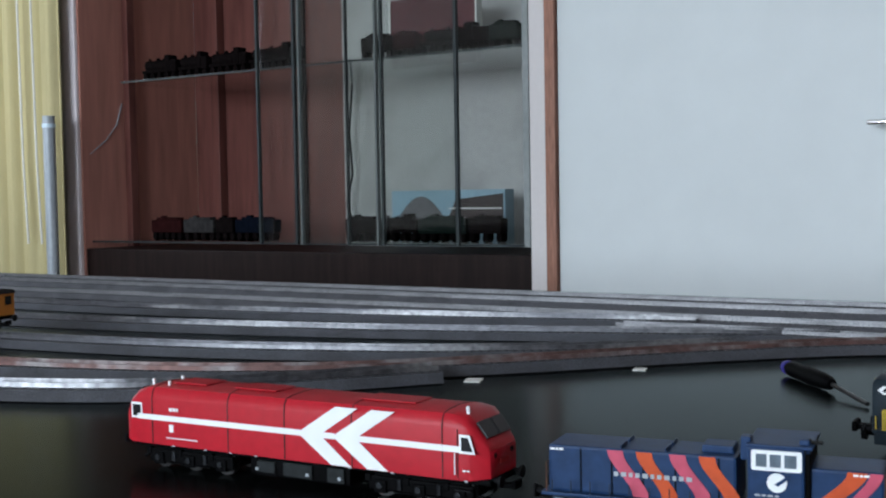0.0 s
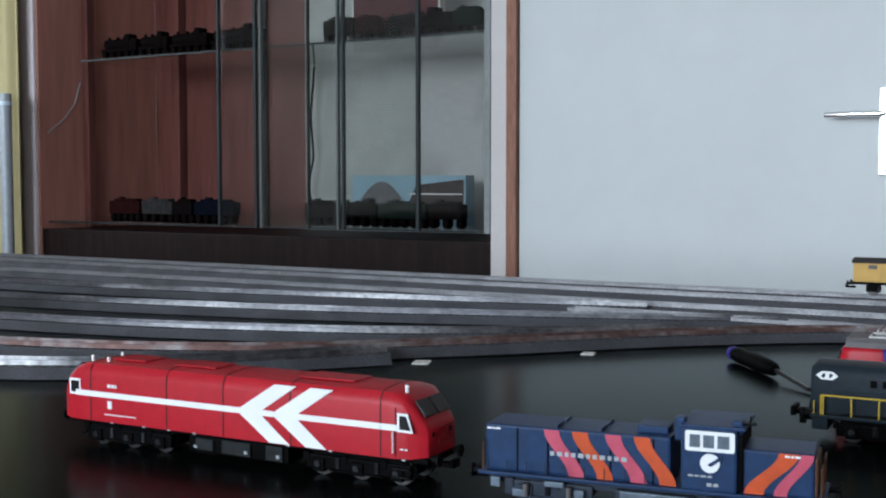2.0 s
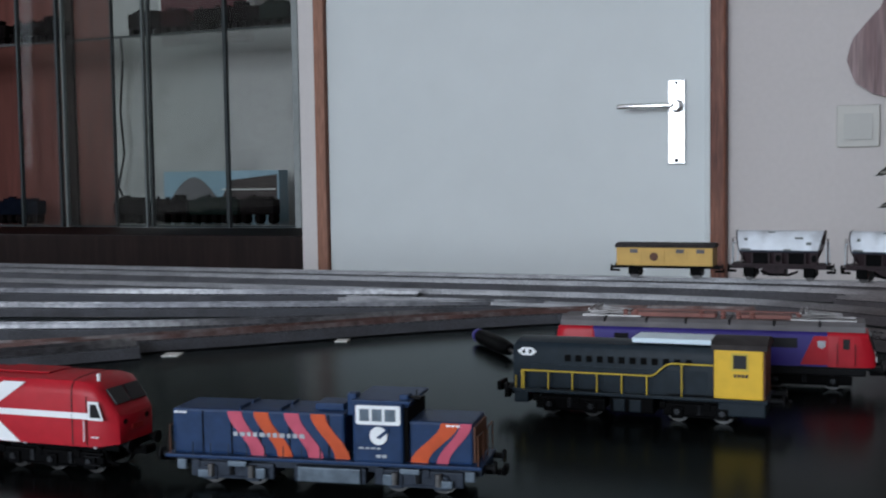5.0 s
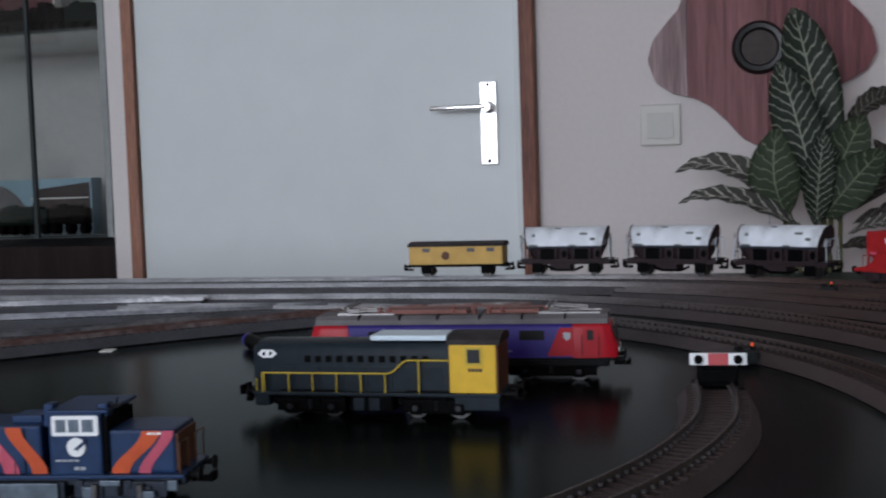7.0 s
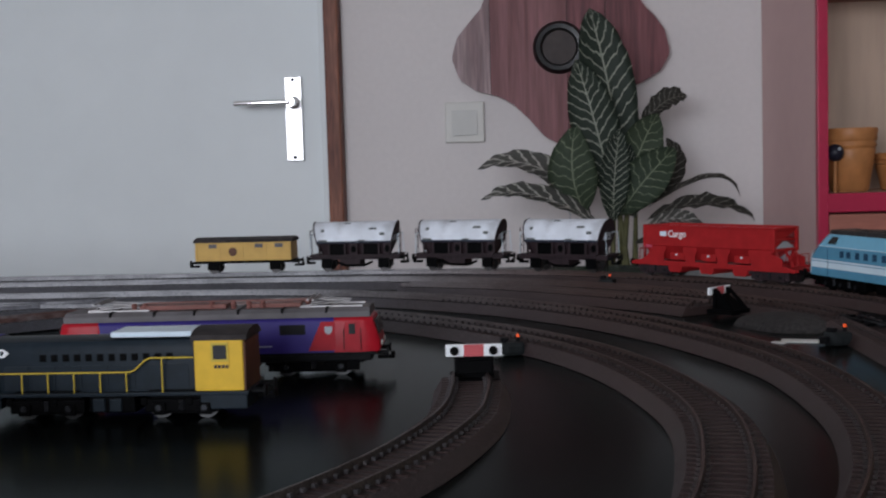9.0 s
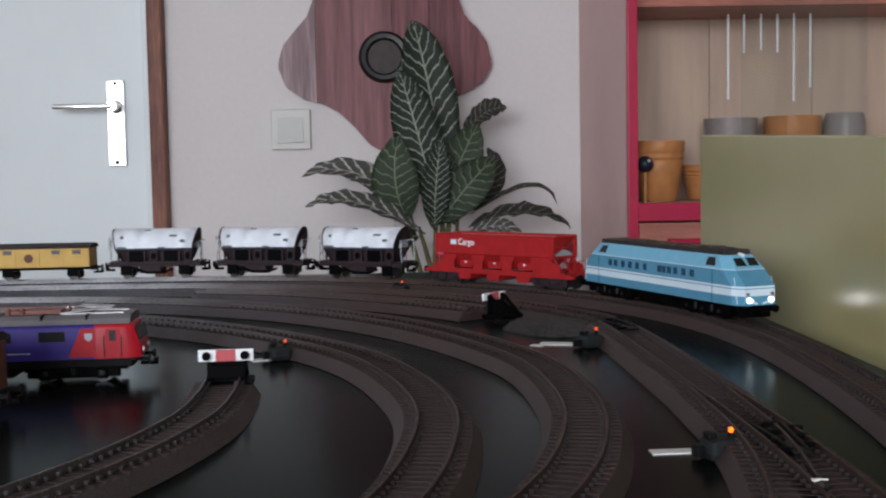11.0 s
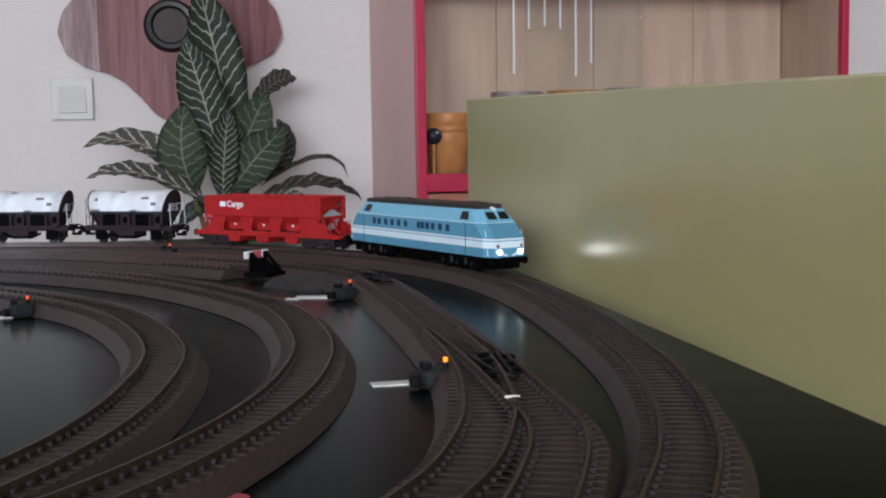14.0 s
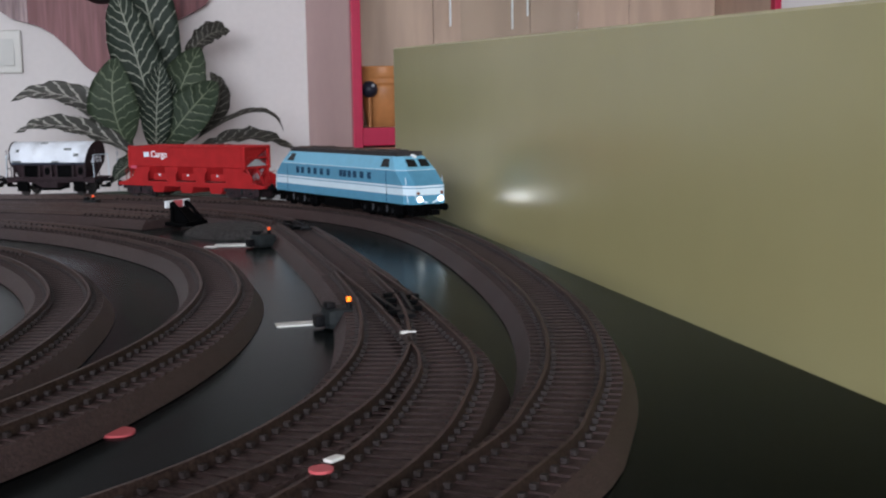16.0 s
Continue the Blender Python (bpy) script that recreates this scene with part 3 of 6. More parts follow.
track([(-0.35, -1.4575), (-0.12, -1.462), (0.03, -1.505), (0.16, -1.60), (0.25, -1.72), (0.292, -1.86), (0.291, -1.97), (0.268, -2.065), (0.22, -2.14), (0.12, -2.23)], "curved dark roadbed track, coloured greyer to the west for glare", "ballast_brown", single=NEAR)
track([(0.186, -1.800), (0.189, -1.84), (0.187, -1.90), (0.166, -1.98), (0.125, -2.06), (0.05, -2.16)], "short siding ending at a buffer stop", "ballast_brown", single=NEAR)
track([(0.09, -1.330), (0.18, -1.368), (0.26, -1.430), (0.31, -1.480), (0.343, -1.522)], "short dark roadbed siding behind the buffer stop", "ballast_brown")
# yard fan to the west
track([(0.03, -1.4575), (-0.10, -1.487), (-0.215, -1.578), (-0.33, -1.70), (-0.45, -1.805), (-0.62, -1.87), (-0.95, -1.93)], "rust-brown track curving round the open table", "ballast", "rust", lift=0.0006)
track([(-0.215, -1.54), (-0.33, -1.625), (-0.48, -1.70), (-0.75, -1.76), (-1.3, -1.79)], "grey roadbed yard track", rail="rail_grey", w=0.0225, lift=0.0003)
track([(-0.36, -1.76), (-0.47, -1.885), (-0.58, -1.945), (-0.80, -2.0), (-1.3, -2.03)], "grey roadbed yard track", rail="rail_grey", w=0.0225, lift=0.0003)
track([(-0.15, -1.44), (-0.35, -1.51), (-0.60, -1.585), (-0.95, -1.64), (-1.5, -1.66)], "grey roadbed yard track", rail="rail_grey", w=0.0225, lift=0.0002)
track([(-0.30, -1.39), (-0.55, -1.45), (-0.85, -1.50), (-1.2, -1.52), (-1.8, -1.53)], "grey roadbed yard track", rail="rail_grey", w=0.0225, lift=0.0004)

# ---- rolling stock ----


def ring(x, w, z0, zs, zt, flat=0.6):
    """One cross-section of a coachwork shell: sides to zs, rounded shoulders to the crown zt."""
    half = [(w, z0), (w, zs), (w * 0.965, zs + 0.45 * (zt - zs)), (w * 0.86, zs + 0.8 * (zt - zs)), (w * flat, zt - 0.0006)]
    pts = half + [(0, zt)] + [(-y, z) for y, z in reversed(half)]
    return [Vector((x, y, z)) for y, z in pts]


def side(w):
    """Lays a flat (x, z) outline on the shell's near side."""
    return pose(0, -w, 0, 90, 0, 0)


def rect(x0, x1, z0, z1):
    return [(x0, z0), (x1, z0), (x1, z1), (x0, z1)]


def running_gear(v, centres, spacing, axles, length, r=0.0058, z=0.0, side_mat="black", depth=0.0085, wheel_mat="wheel"):
    """Bogies with their axleboxes and wheelsets."""
    for c in centres:
        s = Shape()
        for y in (-0.0125, 0.0125):
            s.box(c, y, z + 0.0064, length, 0.0022, 0.0064, 0.0008)
            for k in range(axles):
                ax = c + (k - (axles - 1) / 2) * spacing
                s.box(ax, y * 1.06, z + 0.0052, 0.0062, 0.003, 0.0058, 0.0008)
                s.box(ax - spacing / 3, y * 1.03, z + 0.0085, 0.003, 0.0026, 0.0034, 0.0005)
            s.rod((c - length * 0.25, y * 1.1, z + 0.0035), (c + length * 0.25, y * 1.1, z + 0.0035), 0.0006, 6)
        s.box(c, 0, z + depth, length * 0.9, 0.024, 0.005, 0.0008)
        s.box(c, 0, z + 0.0055, length * 0.86, 0.0130, 0.0060, 0.0008)
        b = part("bogie", s, side_mat, v)
        for y in (-1, 1):
            for k in range(axles):
                ax = c + (k - (axles - 1) / 2) * spacing
                part("axle_cap", Shape().rod((ax, y * 0.0145, z + 0.0058), (ax, y * 0.0155, z + 0.0058), 0.0014, 10), "cap_grey", b)
                if k:
                    part("spring", Shape().rod((ax - spacing / 2, y * 0.0138, z + 0.0046), (ax - spacing / 2, y * 0.0138, z + 0.0092), 0.0012, 8), "cap_grey", b)
        for k in range(axles):
            ax = c + (k - (axles - 1) / 2) * spacing
            w = Shape().rod((ax, -0.0078, z + r), (ax, 0.0078, z + r), 0.0012, 8)
            for y in (-1, 1):
                w.rod((ax, y * 0.0074, z + r), (ax, y * 0.0102, z + r), r, 20)
            part("wheelset", w, wheel_mat, b)


def buffers(v, x, z=0.0125, y=0.0098, mat="dark"):
    sgn = 1 if x > 0 else -1
    for k in (-1, 1):
        part("buffer", Shape().rod((x - sgn * 0.004, k * y, z), (x + sgn * 0.0025, k * y, z), 0.0012, 10).rod((x + sgn * 0.0022, k * y, z), (x + sgn * 0.0032, k * y, z), 0.0027, 14), mat, v)
    part("coupling", Shape().box(x + sgn * 0.001, 0, z - 0.004, 0.009, 0.0035, 0.002, 0.0005).box(x + sgn * 0.005, 0, z - 0.003, 0.0018, 0.007, 0.0035, 0.0005), "black", v)


def bars(v, name, x, z, w, n, h, widths, mat, parent=None, gap=0.0006):
    """Small unreadable lettering as plain bars on the near side."""
    s = Shape()
    p = x
    for k in range(n):
        b = widths[k % len(widths)]
        s.prism(rect(p, p + b, z, z + h), side(w + 0.0001), 0.0003)
        p += b + gap
    return part(name, s, mat, parent or v)


def window(v, x0, x1, z0, z1, w, surround=None, lean=0.0, pane="glass_dark"):
    """A glazed opening with a raised surround on the near side."""
    o = [(x0, z0), (x1, z0), (x1 - lean, z1), (x0, z1)]
    if surround:
        e = 0.0011
        g = [(x0 - e, z0 - e), (x1 + e, z0 - e), (x1 - lean + e * 0.7, z1 + e), (x0 - e, z1 + e)]
        f = part("window", Shape().prism(g, side(w + 0.0001), 0.0004), surround, v)
        part("pane", Shape().prism(o, side(w + 0.0003), 0.0004), "glass_dark", f)
    else:
        part("window", Shape().prism(o, side(w + 0.0001), 0.0003), pane, v)


# red six-axle diesel
v = thing("model_locomotive", "red diesel model locomotive with white double chevron", "model locomotive", pose(-0.2535, -2.0295, TZ, 0, 0, 2.8), "locomotives on the table")
W = 0.0162
sec = []
for x, w, zs, zt in ((-0.1035, 0.0128, 0.022, 0.0255), (-0.1030, 0.0140, 0.026, 0.0290), (-0.1000, 0.0152, 0.030, 0.0350), (-0.0945, 0.0160, 0.0335, 0.0394), (-0.087, W, 0.0343, 0.0413), (0.080, W, 0.0343, 0.0413), (0.0868, 0.0157, 0.0337, 0.0400), (0.0895, 0.0150, 0.0322, 0.0372), (0.0962, 0.0126, 0.0262, 0.0278), (0.0974, 0.0118, 0.0245, 0.0260)):
    sec.append(ring(x, w, 0.0125 if -0.1028 < x < 0.0962 else 0.0135, zs, zt))
part("body", Shape().loft(sec), "red", v, smooth=True)
part("underframe", Shape().box(0, 0, 0.0118, 0.196, 0.027, 0.0024, 0.0006).box(0, 0, 0.0070, 0.056, 0.026, 0.0085, 0.0012).box(-0.018, 0, 0.0052, 0.012, 0.027, 0.005, 0.0008).box(0.02, 0, 0.0055, 0.01, 0.0268, 0.0045, 0.0008), "black", v)
running_gear(v, (-0.064, 0.064), 0.0195, 3, 0.052, 0.0062)
buffers(v, -0.1045)
buffers(v, 0.0985)
zc, zl, zh = 0.0256, 0.0127, 0.0388
part("stripe", Shape().prism(rect(-0.0945, 0.0050, zc - 0.0013, zc + 0.0013), side(W), 0.0003), "white", v)
part("stripe", Shape().prism(rect(0.0335, 0.0850, zc - 0.0013, zc + 0.0013), side(W), 0.0003), "white", v)
for x in (0.0024, 0.0214):
    outline = [(x, zc), (x + 0.0208, zh), (x + 0.0325, zh), (x + 0.0122, zc), (x + 0.0287, zl), (x + 0.0180, zl)]
    part("chevron", Shape().prism(outline, side(W), 0.00035), "white", v)
part("chevron_bar", Shape().prism(rect(0.0140, 0.0224, zc - 0.0013, zc + 0.0013), side(W), 0.0004), "white", v)
for x in (-0.0850, -0.0380, -0.0051, 0.0315, 0.0770):
    part("panel_joint", Shape().loft([ring(x - 0.00020, W + 0.0003, 0.0130, 0.0344, 0.0415), ring(x + 0.00020, W + 0.0003, 0.0130, 0.0344, 0.0415)]), "roof_black", v)
window(v, 0.0862, 0.0915, 0.0251, 0.0308, 0.0160, "white", 0.0022)
window(v, -0.0975, -0.0925, 0.0256, 0.0311, 0.0158, "white", 0.0)
for sx, e in ((-1, 0.1000), (1, 0.0944)):
    for k in (-1, 1):
        tilt = Matrix.Translation((sx * (e - 0.0018 if sx > 0 else e - 0.0028), k * (0.0058 if sx > 0 else 0.0066), 0.0328 if sx > 0 else 0.0352)) @ Matrix.Rotation(sx * radians(52 if sx > 0 else 42), 4, "Y")
        part("windscreen", Shape().box(0, 0, 0.0006 if sx > 0 else 0.0012, 0.0082, 0.0104, 0.0010, 0.0003, tilt), "glass_dark", v)
        part("headlamp", Shape().rod((sx * (e + 0.0015), k * 0.0078, 0.0225), (sx * (e + 0.0034), k * 0.0078, 0.0225), 0.0012, 12), "dark", v)
    part("plate_bar", Shape().box(sx * (e + 0.0036), 0, 0.0195, 0.0004, 0.008, 0.002), "wagon_red", v)
for x, y in ((-0.092, -0.007), (-0.079, -0.010), (-0.085, 0.006), (0.0860, -0.0095)):
    part("horn", Shape().rod((x, y, 0.0385), (x, y, 0.0415), 0.0008, 10).box(x, y, 0.0420, 0.0015, 0.0015, 0.0013, 0.0005), "white", v)
for x, l, h in ((-0.068, 0.020, 0.0008), (-0.028, 0.024, 0.0007), (0.045, 0.028, 0.0007)):
    part("roof_grille", Shape().box(x, 0, 0.0415, l, 0.015, h, 0.0005), "red", v)
for x in (-0.072, -0.052, -0.037, -0.022, 0.030, 0.052, 0.088):
    part("sill_lamp", Shape().box(x, -0.0160, 0.0124, 0.0016, 0.0006, 0.0007), "tube", v)
bars(v, "lettering", -0.074, 0.0292, W, 3, 0.0016, (0.0018, 0.0016, 0.0011), "white")
bars(v, "lettering", -0.076, 0.0160, W, 9, 0.0005, (0.0016, 0.0022), "white", gap=0.0003)
part("crest", Shape().prism(rect(-0.0742, -0.0716, 0.0190, 0.0228), side(W), 0.0003), "white", v)
bars(v, "lettering", 0.0865, 0.0165, 0.016, 2, 0.0006, (0.0014,), "white")
part("door_joint", Shape().prism(rect(0.0840, 0.0843, 0.0135, 0.034), side(W), 0.0002), "roof_black", v)
part("handrail", Shape().rod((0.0832, -W - 0.0008, 0.0150), (0.0832, -W - 0.0008, 0.0240), 0.00025, 6), "white", v)
for x, wd, h, mt in ((-0.018, 0.010, 0.0052, "motor_grey"), (0.000, 0.016, 0.0062, "motor_grey"), (0.021, 0.009, 0.0066, "motor_grey")):
    part("tank_door", Shape().box(x, -0.0136, 0.0072, wd, 0.0012, h, 0.0004), mt, v)
for x in (-0.0225, 0.0060, 0.0235):
    part("filler", Shape().box(x, -0.0145, 0.0062, 0.0016, 0.0010, 0.0012), "tube", v)
for x in (-0.090, 0.090):
    part("hose", Shape().tube([(x, -0.0120, 0.0110), (x * 1.02, -0.0125, 0.0060), (x * 1.06, -0.0110, 0.0045)], 0.0007), "black", v)
part("step", Shape().box(0.0865, -0.0155, 0.0085, 0.008, 0.002, 0.0006).box(0.0865, -0.0155, 0.0050, 0.008, 0.002, 0.0006), "dark", v)

# navy shunter with pink and orange bands
v = thing("model_locomotive", "navy blue shunter model with pink and orange slanted bands", "model locomotive", pose(-0.0665, -2.0140, TZ, 0, 0, 9.0), "locomotives on the table")
W = 0.0120
part("long_hood", Shape().box(-0.0285, 0, 0.0215, 0.074, 2 * W, 0.0185, 0.0012), "navy", v)
part("short_hood", Shape().box(0.0470, 0, 0.0205, 0.0270, 2 * W, 0.0165, 0.0012), "navy", v)
part("walkway", Shape().box(-0.0015, 0, 0.0118, 0.132, 0.031, 0.0014, 0.0004), "navy", v)
part("underframe", Shape().box(0, 0, 0.0095, 0.128, 0.024, 0.0036, 0.0006).box(0.003, -0.002, 0.0065, 0.030, 0.026, 0.0065, 0.001), "frame_blue", v, "blue-grey tank and underframe")
CX, CW = 0.0231, 0.0206
cab = part("cab", Shape().box(CX, 0, 0.0240, CW, 0.0300, 0.0240, 0.0012).box(CX + 0.0012, 0, 0.0364, CW + 0.0034, 0.0305, 0.0014, 0.0006), "navy", v)
part("window", Shape().prism([(0.0150, 0.0275), (0.0319, 0.0275), (0.0325, 0.0281), (0.0325, 0.0345), (0.0319, 0.0351), (0.0150, 0.0351), (0.0144, 0.0345), (0.0144, 0.0281)], side(0.0151), 0.0005), "white", cab, "white window surround")
# pale blue-grey panes: the reflection in the glass is put into their colour
for x0, x1 in ((0.0161, 0.0199), (0.0211, 0.0250), (0.0263, 0.0306)):
    part("pane", Shape().prism(rect(x0, x1, 0.0290, 0.0337), side(0.0154), 0.0005), "gear_blue", cab)
part("roundel", Shape().rod((0.0236, -0.0150, 0.0232), (0.0236, -0.0156, 0.0232), 0.0036, 24), "white", cab, "white round emblem")
part("roundel_mark", Shape().prism([(0.0227, 0.0226), (0.0275, 0.0262), (0.0279, 0.0250), (0.0241, 0.0220)], side(0.0154), 0.0005), "navy", cab)
bars(v, "lettering", 0.0155, 0.0178, 0.0150, 4, 0.0007, (0.002, 0.0015), "tube", cab)
bars(v, "lettering", 0.0225, 0.0145, 0.0150, 2, 0.0012, (0.0018,), "tube", cab)
for sx in (-1, 1):
    for y in (-0.006, 0.006):
        part("cab_end_window", Shape().box(CX + sx * (CW / 2), y, 0.0325, 0.0006, 0.009, 0.0042), "glass_dark", cab)
for x in (0.0118, 0.0330):
    part("mast", Shape().box(x, -0.009, 0.0345, 0.0038, 0.006, 0.0090, 0.0008), "navy", cab)
part("aerial", Shape().rod((0.0365, -0.008, 0.035), (0.0375, -0.008, 0.0405), 0.0003, 6).box(0.0362, -0.008, 0.0375, 0.006, 0.003, 0.0008), "dark", cab)
for k, (x, z, w, h) in enumerate(((-0.060, 0.0085, 0.004, 0.004), (-0.050, 0.0050, 0.006, 0.0030), (-0.036, 0.0095, 0.008, 0.0022), (-0.026, 0.0060, 0.004, 0.0044), (0.027, 0.0060, 0.004, 0.0044), (0.036, 0.0095, 0.008, 0.0022), (0.050, 0.0050, 0.006, 0.0030), (0.060, 0.0085, 0.004, 0.004))):
    part("brake_gear", Shape().box(x, -0.0152, z, w, 0.0016, h, 0.0005), "gear_blue", v)
part("tool_box", Shape().box(0.003, -0.0155, 0.0068, 0.026, 0.002, 0.0060, 0.0006), "gear_blue", v, "dusty blue-grey battery box")
for x in (-0.0475, -0.0300, 0.0300, 0.0475):
    part("spring", Shape().rod((x, -0.0152, 0.0042), (x, -0.0152, 0.0090), 0.0014, 10), "pan", v)


def band(x, shift, mat, wd=0.0062):
    lo, hi = 0.0124, 0.0302 if x < 0.04 else 0.0284
    n = 8
    lead = [(x + shift * (3 * (k / n) ** 2 - 2 * (k / n) ** 3), hi - (hi - lead_drop) * k / n) for k in range(n + 1) for lead_drop in (lo,)]
    outline = lead + [(px + wd, pz) for px, pz in reversed(lead)]
    part("band", Shape().prism(outline, side(W), 0.0003), mat, v)


for x, mat in ((-0.0412, "pink"), (-0.0298, "orange"), (-0.0168, "pink"), (-0.0056, "orange")):
    band(x, 0.0102, mat)
band(0.0480, -0.0125, "orange", 0.0070)
band(0.0556, -0.0095, "pink", 0.0046)
bars(v, "company_name_bar", -0.0385, 0.0202, W + 0.0002, 11, 0.0017, (0.0017, 0.0021, 0.0014), "tube", gap=0.0011)
bars(v, "lettering", -0.0645, 0.0288, W, 3, 0.0008, (0.0018, 0.001), "white", gap=0.0004)
bars(v, "lettering", 0.0500, 0.0270, W, 3, 0.0008, (0.0018, 0.001), "white", gap=0.0004)
for x in (-0.052, -0.0395, -0.027, -0.0145, 0.002):
    part("hood_joint", Shape().prism(rect(x - 0.0003, x + 0.0003, 0.0126, 0.0300), side(W), 0.00025), "black", v)
for x in (-0.036, -0.0185):
    part("grab_iron", Shape().box(x, -0.006, 0.0313, 0.0005, 0.010, 0.0016).box(x, 0.006, 0.0313, 0.0005, 0.008, 0.0010), "navy", v)
part("exhaust", Shape().box(0.0005, 0, 0.0320, 0.012, 0.012, 0.003, 0.0006), "navy", v)
for k in range(9):
    x = -0.063 + k * 0.0078
    part("stanchion", Shape().rod((x, -0.0153, 0.0122), (x, -0.0153, 0.0175), 0.00025, 6), "frame_blue", v)
for x in (-0.0655, 0.0630):
    for k in (-1, 1):
        part("end_railing", Shape().tube([(x, k * 0.0145, 0.012), (x, k * 0.0145, 0.024), (x, k * 0.004, 0.024), (x, k * 0.004, 0.012)], 0.0003), "brass", v)
running_gear(v, (-0.039, 0.039), 0.0185, 2, 0.036, 0.0058, side_mat="frame_blue")
buffers(v, -0.0690, 0.0112)
buffers(v, 0.0660, 0.0112)
part("cab_recess", Shape().box(0.0342, 0, 0.0235, 0.0022, 0.0270, 0.0210, 0.0004), "black", v)
part("rear_panel", Shape().box(0.0608, 0, 0.0200, 0.0012, 0.022, 0.0140, 0.0003), "brass", v)

# dark slate shunter with a yellow cab
v = thing("model_locomotive", "slate grey shunter model with yellow cab and handrails", "model locomotive", pose(0.0238, -1.8470, TZ, 0, 0, 1.5) @ Matrix.Diagonal((1.015, 1.0, 1.02, 1)), "locomotives on the table")
W = 0.0118
part("hood", Shape().loft([ring(-0.0650, W * 0.93, 0.0175, 0.0345, 0.0410), ring(-0.0630, W, 0.0175, 0.0358, 0.0430), ring(0.0365, W, 0.0175, 0.0358, 0.0432)]), "slate", v, smooth=True)
part("walkway", Shape().box(-0.0013, 0, 0.0172, 0.1265, 0.0300, 0.0018, 0.0004).box(0.0500, -0.0002, 0.0135, 0.022, 0.0285, 0.0075, 0.0006).box(-0.0600, 0, 0.0140, 0.0075, 0.0285, 0.0065, 0.0006), "slate", v)
cab = part("cab", Shape().box(0.0484, 0, 0.0300, 0.0230, 0.0295, 0.0236, 0.0006), "yellow", v, "yellow painted cab")
# end wall in dark orange-brown, unlike the yellow sides
part("cab_end", Shape().box(0.0602, 0, 0.0295, 0.0012, 0.0282, 0.0225, 0.0003), "brass", cab, "dark orange-brown end wall")
part("cab_roof", Shape().loft([[Vector((x, y, z)) for y, z in ((-0.0152, 0.0417), (0.0152, 0.0417), (0.0140, 0.0440), (0.0085, 0.0460), (0, 0.0466), (-0.0085, 0.0460), (-0.0140, 0.0440))] for x in (0.0355, 0.0617)]), "roof_black", cab, smooth=True)
window(cab, 0.0460, 0.0522, 0.0330, 0.0395, 0.0148, "rail_yellow")
bars(v, "cab_number_bar", 0.0463, 0.0288, 0.0148, 4, 0.0015, (0.0013,), "brown_dial", cab, 0.0005)
part("roof_plate", Shape().box(0.0158, 0, 0.0443, 0.0388, 0.0215, 0.0026, 0.0008), "pale_band", v, "pale grey roof hatch")
em = part("emblem", Shape().prism([(-0.0624, 0.0367), (-0.0599, 0.0387), (-0.0547, 0.0387), (-0.0522, 0.0367), (-0.0547, 0.0347), (-0.0599, 0.0347)], side(W), 0.0003), "white", v, "white double arrow emblem")
for q in ([(-0.0602, 0.0363), (-0.0590, 0.0378), (-0.0582, 0.0378), (-0.0584, 0.0356), (-0.0592, 0.0356)], [(-0.0544, 0.0371), (-0.0556, 0.0356), (-0.0564, 0.0356), (-0.0562, 0.0378), (-0.0554, 0.0378)]):
    part("emblem_slot", Shape().prism(q, side(W + 0.0002), 0.0002), "slate", em)
for k in range(12):
    x = -0.0375 + k * 0.0055
    part("louvre", Shape().prism(rect(x, x + 0.0030, 0.0325, 0.0358), side(W), 0.0003), "black", v)
for k in range(7):
    x = -0.055 + k * 0.0128
    part("side_door", Shape().prism(rect(x, x + 0.0115, 0.0192, 0.0305), side(W), 0.0003), "slate", v)
for x in (-0.0585, -0.0455, -0.0330, -0.0205, -0.0080, 0.0045):
    part("stanchion", Shape().rod((x, -0.0146, 0.0178), (x, -0.0146, 0.0275), 0.00038, 6), "rail_yellow", v)
part("stanchion", Shape().rod((0.0215, -0.0146, 0.0178), (0.0215, -0.0146, 0.0340), 0.00038, 6), "rail_yellow", v)
part("handrail", Shape().tube([(-0.0595, -0.0146, 0.0178), (-0.0595, -0.0146, 0.0275), (0.0062, -0.0146, 0.0275), (0.0085, -0.0146, 0.0284), (0.0135, -0.0146, 0.0328), (0.0160, -0.0146, 0.0340), (0.0365, -0.0146, 0.0340)], 0.00042, 8), "rail_yellow", v, "yellow handrail")
for k in (-1, 1):
    part("end_railing", Shape().tube([(-0.0630, k * 0.0135, 0.012), (-0.0630, k * 0.0135, 0.0245)], 0.0003), "rail_yellow", v)
part("tank", Shape().box(-0.0035, 0, 0.0120, 0.022, 0.0255, 0.0080, 0.001), "black", v)
for x in (-0.0095, -0.0015):
    part("air_box", Shape().box(x, -0.0130, 0.0120, 0.0058, 0.002, 0.0062, 0.0005), "slate", v)
running_gear(v, (-0.0345, 0.0300), 0.0215, 2, 0.036, 0.0058, depth=0.0115)
buffers(v, -0.0660)
buffers(v, 0.0660)
part("coupling_hook", Shape().box(-0.0700, 0, 0.0115, 0.010, 0.006, 0.0026, 0.0006).box(-0.0745, 0, 0.0120, 0.0024, 0.012, 0.0050, 0.0008).box(-0.0690, -0.008, 0.0100, 0.003, 0.004, 0.0060, 0.0006), "black", v)
part("lamp", Shape().rod((-0.0640, 0, 0.039), (-0.0655, 0, 0.039), 0.0016, 10), "rail_yellow", v)
for ob in v.children:
    if not ob.name.startswith(("bogie", "buffer", "coupling")):
        ob.matrix_basis = Matrix.Translation((0, 0, -0.0050))

